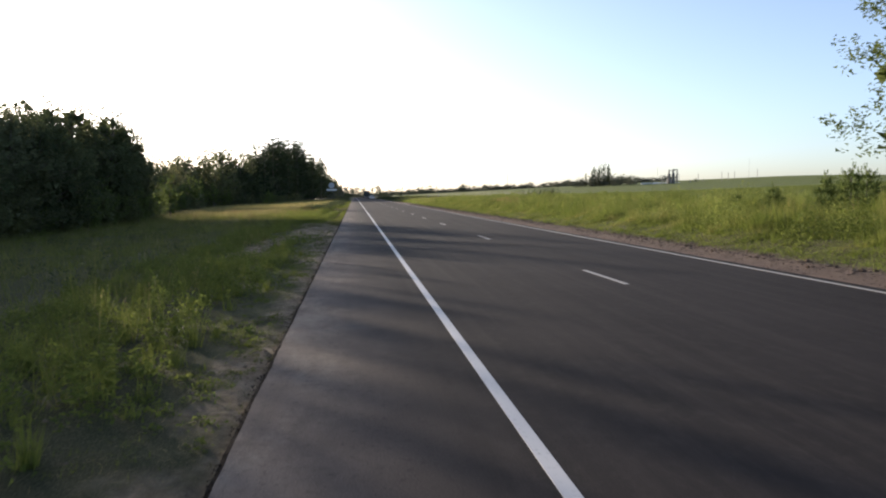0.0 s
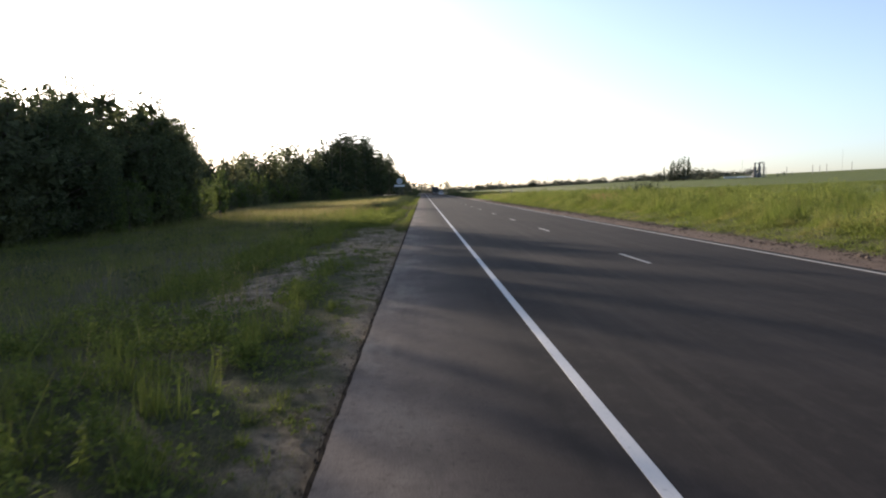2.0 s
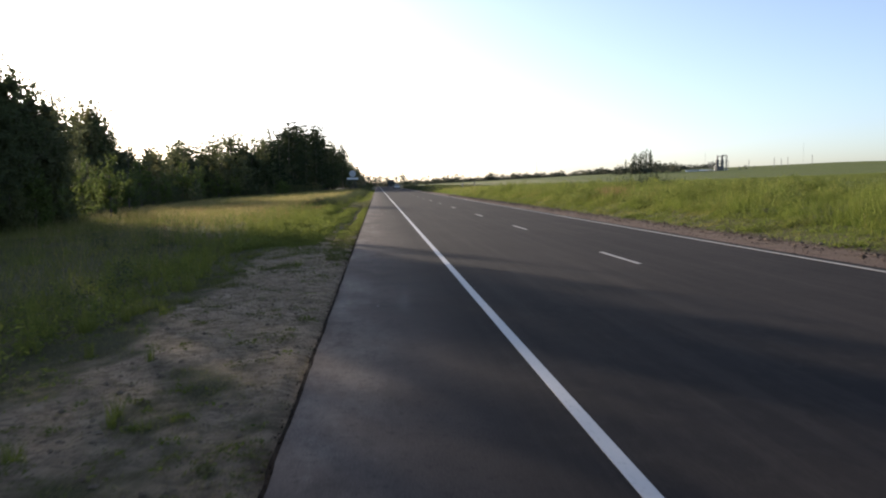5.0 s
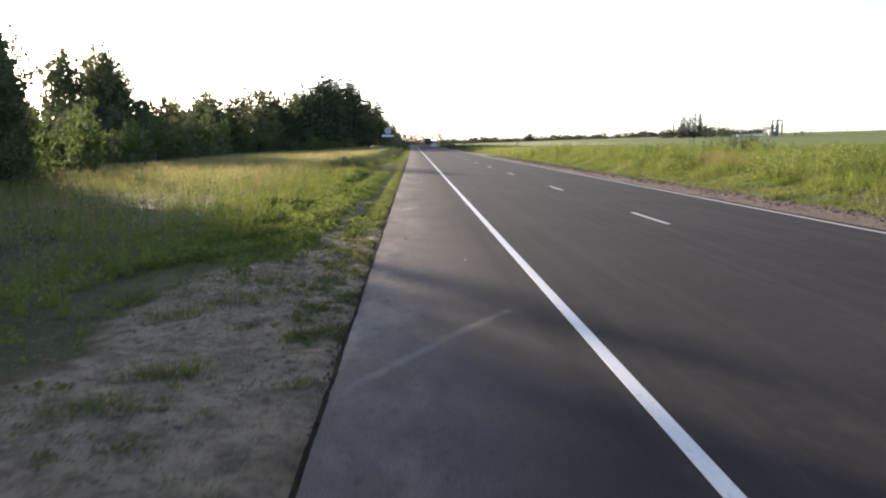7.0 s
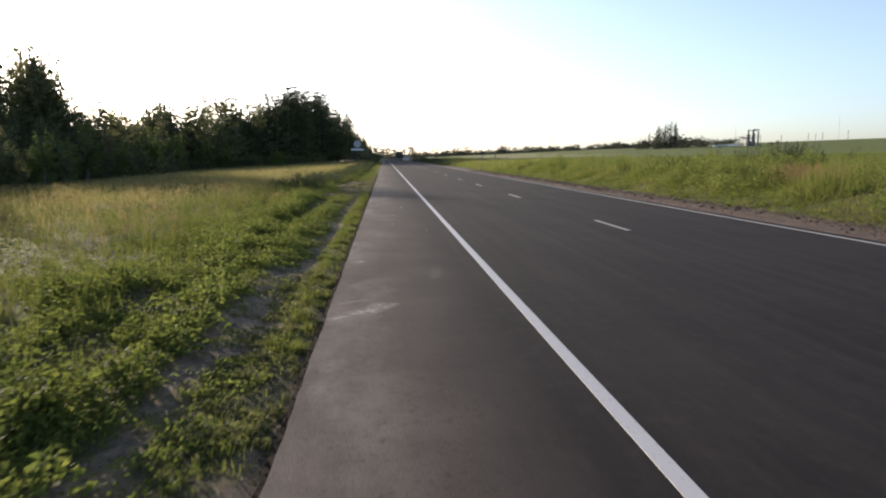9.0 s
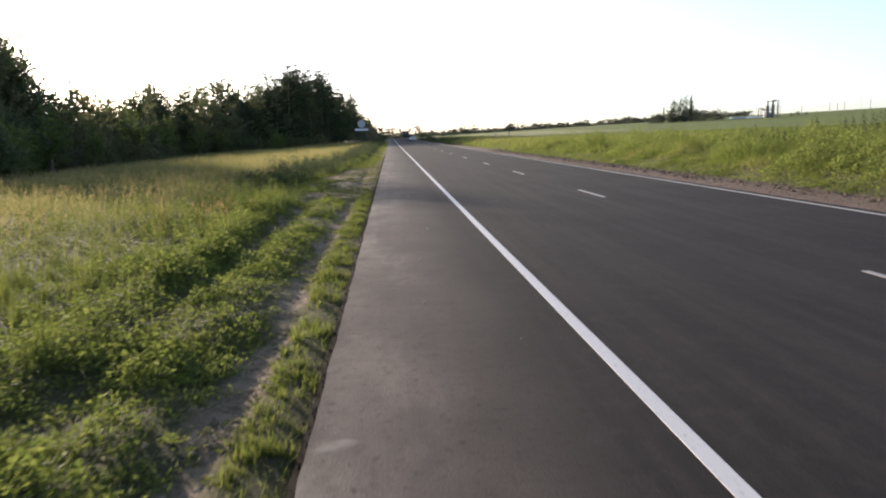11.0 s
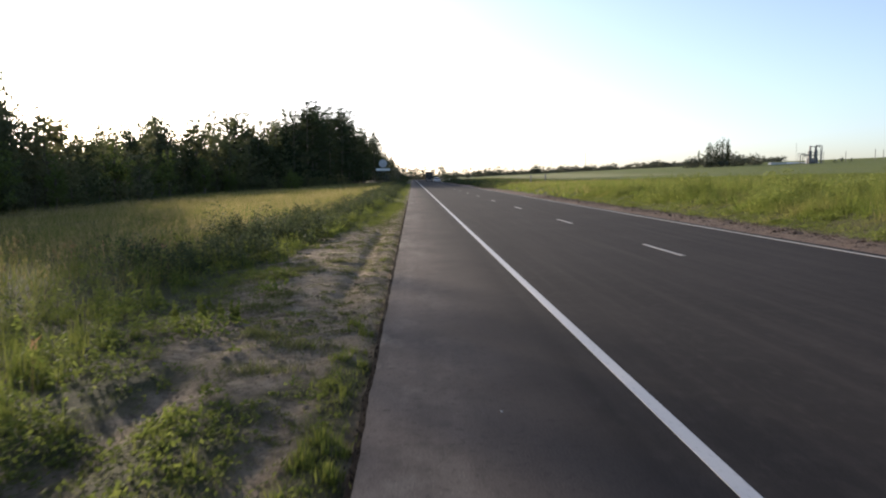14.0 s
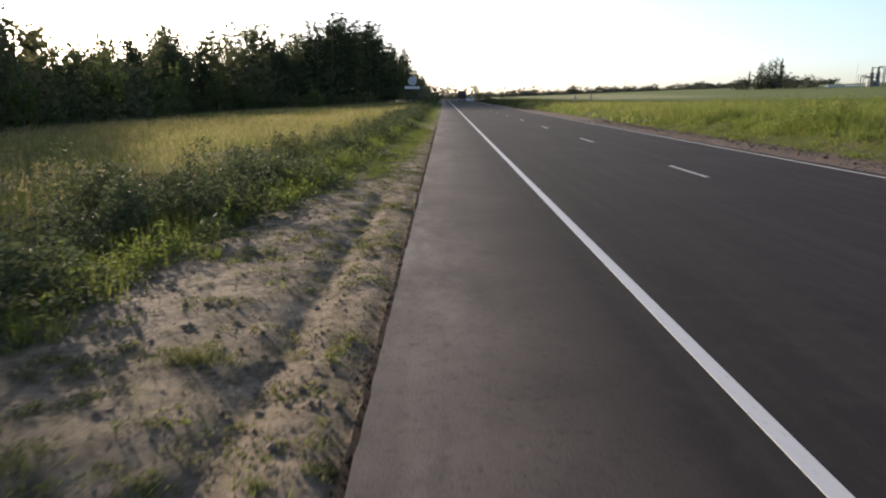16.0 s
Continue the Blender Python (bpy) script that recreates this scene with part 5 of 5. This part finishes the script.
# pebbles on the shoulder
PEBBLE = stone_material("pebble_pale", (0.62, 0.59, 0.54), (0.74, 0.71, 0.66))
peb = None
for k, (x, y, r) in enumerate([(-0.86, 65.8, 0.022), (-1.1, 62.8, 0.015), (-1.15, 60.4, 0.014), (-0.5, 59.1, 0.010), (-1.3, 33.8, 0.012), (-0.3, 21.2, 0.010), (-1.0, 72.4, 0.012), (-0.7, 43.9, 0.012)]):
    if peb is None:
        peb = tagged(new("pebble", mesh_np("pebble", *rocks(np.zeros((1, 3)), np.array([1.0]), rng), PEBBLE)), "small pale pebble on the asphalt shoulder", "pebble", "pebbles on the shoulder")
        ob = peb
    else:
        ob = copy_thing(peb, pose(0, 0, 0))
    ob.matrix_basis = pose(x, y, r * 0.5, 0, 0, 40 * k) @ Matrix.Scale(r, 4)
chip = None
for k, (x, y, r) in enumerate([(-1.48, 45.9, 0.018), (-1.32, 45.85, 0.014), (-0.37, 46.05, 0.016), (1.0, 65.65, 0.016)]):
    if chip is None:
        chip = ob = tagged(new("asphalt_chip", mesh_np("asphalt_chip", *rocks(np.zeros((1, 3)), np.array([1.0]), rng, 0.7), TAR)), "small dark chip of tar lying on the road", "stone", "chips on the road")
    else:
        ob = copy_thing(chip, pose(0, 0, 0))
    ob.matrix_basis = pose(x, y, r * 0.5, 0, 0, 70 * k) @ Matrix.Scale(r, 4)

# ---- far things ----
def plain(name, colour, rough=0.6, metal=0.0, scale=3.0):
    m, nt, b = material(name, rough)
    b.inputs["Metallic"].default_value = metal
    c = ramp(nt, noise_node(nt, scale, 5, place(nt)), [(0.3, tuple(v * 0.75 for v in colour)), (0.65, colour)])
    nt.links.new(c, b.inputs["Base Color"])
    return m


STEEL = plain("painted_steel", (0.24, 0.215, 0.19), 0.75)
WHITE = plain("white_sheet", (0.72, 0.72, 0.70))
GREY = plain("grey_sheet", (0.45, 0.46, 0.47))
DARKP = plain("dark_paint", (0.03, 0.03, 0.03), 0.8)
CARP = plain("silver_paint", (0.50, 0.48, 0.46), 0.45, 0.2)
GLASSY = plain("tinted_glass", (0.03, 0.035, 0.04), 0.1)
RUBBER = plain("rubber", (0.02, 0.02, 0.02), 0.8)
LAMP = plain("headlamp_glass", (0.7, 0.7, 0.68), 0.15)


def box_bm(x0, x1, y0, y1, z0, z1, bevel=0.0):
    bm = bmesh.new()
    bmesh.ops.create_cube(bm, size=1)
    for v in bm.verts:
        v.co = ((x0 + x1) / 2 + v.co.x * (x1 - x0), (y0 + y1) / 2 + v.co.y * (y1 - y0), (z0 + z1) / 2 + v.co.z * (z1 - z0))
    if bevel:
        bmesh.ops.bevel(bm, geom=bm.edges[:], offset=bevel, segments=2, affect="EDGES")
    return bm


def pipe(name, pts, r, mat, parent, label=""):
    p = np.asarray(pts, float)
    v, f = tube(p, np.full(len(p), r), 10)
    return part(name, mesh_np(name, v, f, mat, True), mat, parent, label)


def bent(pts, k=5):
    """Corners of a pipe run rounded off."""
    p = [np.array(q, float) for q in pts]
    out = [p[0]]
    for a, b, c in zip(p, p[1:], p[2:]):
        for t in np.linspace(0, 1, k):
            q0, q1 = b + (a - b) / np.linalg.norm(a - b) * 0.5, b + (c - b) / np.linalg.norm(c - b) * 0.5
            out.append((1 - t) ** 2 * q0 + 2 * t * (1 - t) * b + t * t * q1)
    return out + [p[-1]]


def drum(name, x, y, z0, z1, r, mat, parent, label=""):
    zs = np.array([z0, z0 + 0.02, z1 - 0.35 * r, z1 - 0.1 * r, z1])
    v, f = tube(np.stack([0 * zs + x, 0 * zs + y, zs], 1), [r * 0.98, r, r, r * 0.7, 0.02], 16)
    return part(name, mesh_np(name, v, f, mat, True), mat, parent, label)


# gas plant on the field
plant = tagged(new("gas_plant"), "grey steel pipework and two upright vessels on the field", "industrial plant")
plant.matrix_basis = pose(153, 356, float(ground_z(153, 356)) - 0.1, 0, 0, -20)
drum("vessel", -0.4, 0, 0, 5.2, 0.66, STEEL, plant)
drum("vessel", 1.6, 0, 0, 5.5, 0.66, STEEL, plant)
pipe("pipe_loop", bent([(1.2, -1, 5.2), (1.2, -1, 7.0), (3.6, -1, 7.0), (3.6, -1, 0)]), 0.16, STEEL, plant)
pipe("pipe_loop", bent([(-0.4, -1, 5.0), (-0.4, -1, 6.6), (3.1, -1, 6.6), (3.1, -1, 0)]), 0.13, STEEL, plant)
pipe("pipe_run", bent([(-3.8, 0, 0), (-3.8, 0, 3.6), (-0.4, 0, 3.6)]), 0.2, STEEL, plant)
pipe("pipe_run", bent([(-2.9, 0, 0), (-2.9, 0, 3.1), (1.6, 0, 3.1)]), 0.16, STEEL, plant)
part("platform", box_bm(-1.6, 3.2, -0.9, 0.9, 3.4, 3.55), STEEL, plant)
for px in (-1.5, 3.1):
    part("post", box_bm(px - 0.08, px + 0.08, -0.85, -0.7, 0, 3.4), STEEL, plant)
part("cabin", box_bm(-1.5, 2.6, 0.9, 2.6, 0, 2.3, 0.05), GREY, plant, "small grey instrument cabin")
for px in (-0.4, 1.6):
    drum("cap", px, 0, 5.3, 7.0, 0.35, STEEL, plant)
    part("ring", box_bm(px - 0.95, px + 0.95, -0.95, 0.95, 4.3, 4.45, 0.04), STEEL, plant)
for px, top in ((-2.2, 4.8), (-4.6, 4.2), (3.4, 5.2), (4.4, 4.6)):
    part("post", box_bm(px - 0.07, px + 0.07, -0.07, 0.07, 0, top), STEEL, plant)
part("beam", box_bm(-4.6, -2.2, -0.06, 0.06, 4.0, 4.14), STEEL, plant)
part("beam", box_bm(3.1, 4.4, -0.06, 0.06, 4.4, 4.54), STEEL, plant)
part("railing", box_bm(-1.6, 3.2, -0.95, -0.90, 4.35, 4.42), STEEL, plant)

# long low building
hall = tagged(new("farm_building"), "long low white building with a shallow roof", "building")
hall.matrix_basis = pose(156, 374, float(ground_z(156, 374)) - 2.4, 0, 0, -20) @ Matrix.Scale(0.65, 4)
part("wall", box_bm(-15, 15, -5, 5, 0, 3.0), WHITE, hall)
bm = bmesh.new()
rv = [bm.verts.new(c) for c in ((-15.4, -5.5, 3.0), (15.4, -5.5, 3.0), (15.4, 5.5, 3.0), (-15.4, 5.5, 3.0), (-15.4, 0, 4.4), (15.4, 0, 4.4))]
for f in ((0, 1, 5, 4), (2, 3, 4, 5), (0, 4, 3), (1, 2, 5), (0, 3, 2, 1)):
    bm.faces.new([rv[i] for i in f])
part("roof", bm, WHITE, hall)
for k in range(7):
    part("window", box_bm(-13 + k * 4, -11.4 + k * 4, -5.05, -4.9, 1.0, 2.1), GLASSY, hall)
shed = tagged(new("storage_shed"), "small white shed beside the long building", "building")
shed.matrix_basis = pose(147.5, 371, float(ground_z(147.5, 371)) - 1.7, 0, 0, -20) @ Matrix.Scale(0.7, 4)
part("wall", box_bm(-4, 4, -3, 3, 0, 3.2, 0.05), WHITE, shed)
part("roof", box_bm(-4.3, 4.3, -3.3, 3.3, 3.2, 3.45, 0.05), GREY, shed)
part("door", box_bm(-1, 1, -3.06, -2.95, 0, 2.4), GREY, shed)


def mast(x, y, h, r, label, arms=0):
    ob = tagged(new("utility_pole"), label, "pole", "poles on the field")
    ob.matrix_basis = pose(x, y, float(ground_z(x, y)) - 0.2)
    pipe("pole", [(0, 0, 0), (0, 0, h * 0.5), (0, 0, h)], r, STEEL, ob)
    for k in range(arms):
        part("crossarm", box_bm(-0.9, 0.9, -0.06, 0.06, h - 0.5 - 0.8 * k, h - 0.38 - 0.8 * k), STEEL, ob)
    return ob


for x, y, h in ((172, 365, 4.2), (186, 368, 4.6), (190, 369, 4.2), (195, 372, 4.6), (212, 380, 5.0)):
    mast(x, y, h, 0.12, "short grey post beside the plant")
mast(145, 352, 8.5, 0.04, "slim lightning mast beside the plant")
mast(205, 376, 11.0, 0.035, "slim lightning mast beside the plant")
for x, y, h in ((100, 620, 15), (130, 640, 14), (75, 640, 13)):
    mast(x, y, h, 0.14, "tall thin pole above the far trees", 1)
mast(20, 190, 1.6, 0.10, "short marker post at the field edge")
mast(17, 186, 1.4, 0.10, "short marker post at the field edge")

# round sign with a bar under it
sign = tagged(new("road_sign"), "large round sign over a long white bar on two posts", "road sign")
sign.matrix_basis = pose(-8.2, 237, float(ground_z(-8.2, 237)))
for px in (-0.7, 0.7):
    pipe("post", [(px, 0, 0), (px, 0, 2), (px, 0, 4.0)], 0.05, DARKP, sign)
v, f = tube([(0, -0.09, 4.85), (0, -0.085, 4.85), (0, -0.05, 4.85), (0, -0.045, 4.85)], [0.01, 0.9, 0.9, 0.01], 28)
part("disc", mesh_np("disc", v, f, GREY), GREY, sign, "round pale grey disc")
part("bar", box_bm(-1.55, 1.55, -0.08, -0.04, 3.25, 3.75, 0.015), WHITE, sign, "long white bar")

# car and lorry far down the road
def wheel(x, y, r, w, parent):
    v, f = tube([(x - w / 2, y, r), (x - w / 2 + 0.01, y, r), (x + w / 2 - 0.01, y, r), (x + w / 2, y, r)], [r * 0.55, r, r, r * 0.55], 18)
    t = part("wheel", mesh_np("wheel", v, f, RUBBER, True), RUBBER, parent)
    v, f = tube([(x - w / 2 - 0.005, y, r), (x + w / 2 + 0.005, y, r)], [r * 0.55, r * 0.55], 14)
    part("rim", mesh_np("rim", np.concatenate([v, [[x - w / 2 - 0.005, y, r], [x + w / 2 + 0.005, y, r]]]), np.concatenate([np.stack([f[:, 0], f[:, 1], f[:, 2]], 1), np.stack([f[:, 0], f[:, 2], f[:, 3]], 1), [[(k + 1) % 14, k, 28] for k in range(14)], [[14 + k, 14 + (k + 1) % 14, 29] for k in range(14)]]), STEEL), STEEL, t)


def profile_bm(side, half, taper=1.0):
    """A body from a side outline of (y, z), widened to both sides."""
    bm = bmesh.new()
    top = max(z for _, z in side)
    rows = []
    for sx in (-1, 1):
        rows.append([bm.verts.new((sx * half * (1 - (1 - taper) * z / top), y, z)) for y, z in side])
    n = len(side)
    for i in range(n):
        bm.faces.new((rows[0][i], rows[0][(i + 1) % n], rows[1][(i + 1) % n], rows[1][i]))
    bm.faces.new(rows[0][::-1])
    bm.faces.new(rows[1])
    bmesh.ops.recalc_face_normals(bm, faces=bm.faces[:])
    bmesh.ops.bevel(bm, geom=bm.edges[:], offset=0.05, segments=2, affect="EDGES")
    return bm


car = tagged(new("car"), "silver-white saloon car on the far carriageway", "car")
car.matrix_basis = pose(5.4, 285, 0.0)
part("body", profile_bm([(-2.1, 0.25), (-2.15, 0.7), (-1.1, 0.92), (1.6, 0.95), (2.1, 0.85), (2.1, 0.3)], 0.87), CARP, car)
part("cabin", profile_bm([(-1.15, 0.9), (-0.35, 1.42), (0.9, 1.45), (1.65, 0.93)], 0.80, 0.86), CARP, car)
part("windscreen", profile_bm([(-1.12, 0.95), (-0.42, 1.36), (-0.36, 1.36), (-1.05, 0.95)], 0.72, 0.9), GLASSY, car, "dark windscreen")
for sx in (-0.62, 0.62):
    part("headlight", box_bm(sx - 0.16, sx + 0.16, -2.18, -2.08, 0.58, 0.72, 0.03), LAMP, car)
    for wy in (-1.35, 1.3):
        wheel(sx * 1.24, wy, 0.31, 0.2, car)
lorry = tagged(new("lorry"), "dark covered lorry following on the far carriageway", "lorry")
lorry.matrix_basis = pose(4.1, 330, 0.0)
part("cab", profile_bm([(-3.6, 0.5), (-3.65, 1.6), (-3.4, 2.7), (-1.8, 2.8), (-1.8, 0.5)], 1.15), DARKP, lorry)
part("windscreen", box_bm(-1.0, 1.0, -3.68, -3.5, 1.65, 2.45, 0.04), GLASSY, lorry)
part("load_box", box_bm(-1.25, 1.25, -1.6, 4.2, 0.9, 3.4, 0.08), DARKP, lorry)
part("bumper", box_bm(-1.15, 1.15, -3.75, -3.55, 0.4, 0.75, 0.04), STEEL, lorry)
for sx in (-0.85, 0.85):
    part("headlight", box_bm(sx - 0.15, sx + 0.15, -3.78, -3.6, 0.8, 1.0, 0.03), LAMP, lorry)
    for wy in (-2.6, 1.6, 2.8):
        wheel(sx * 1.15, wy, 0.48, 0.3, lorry)
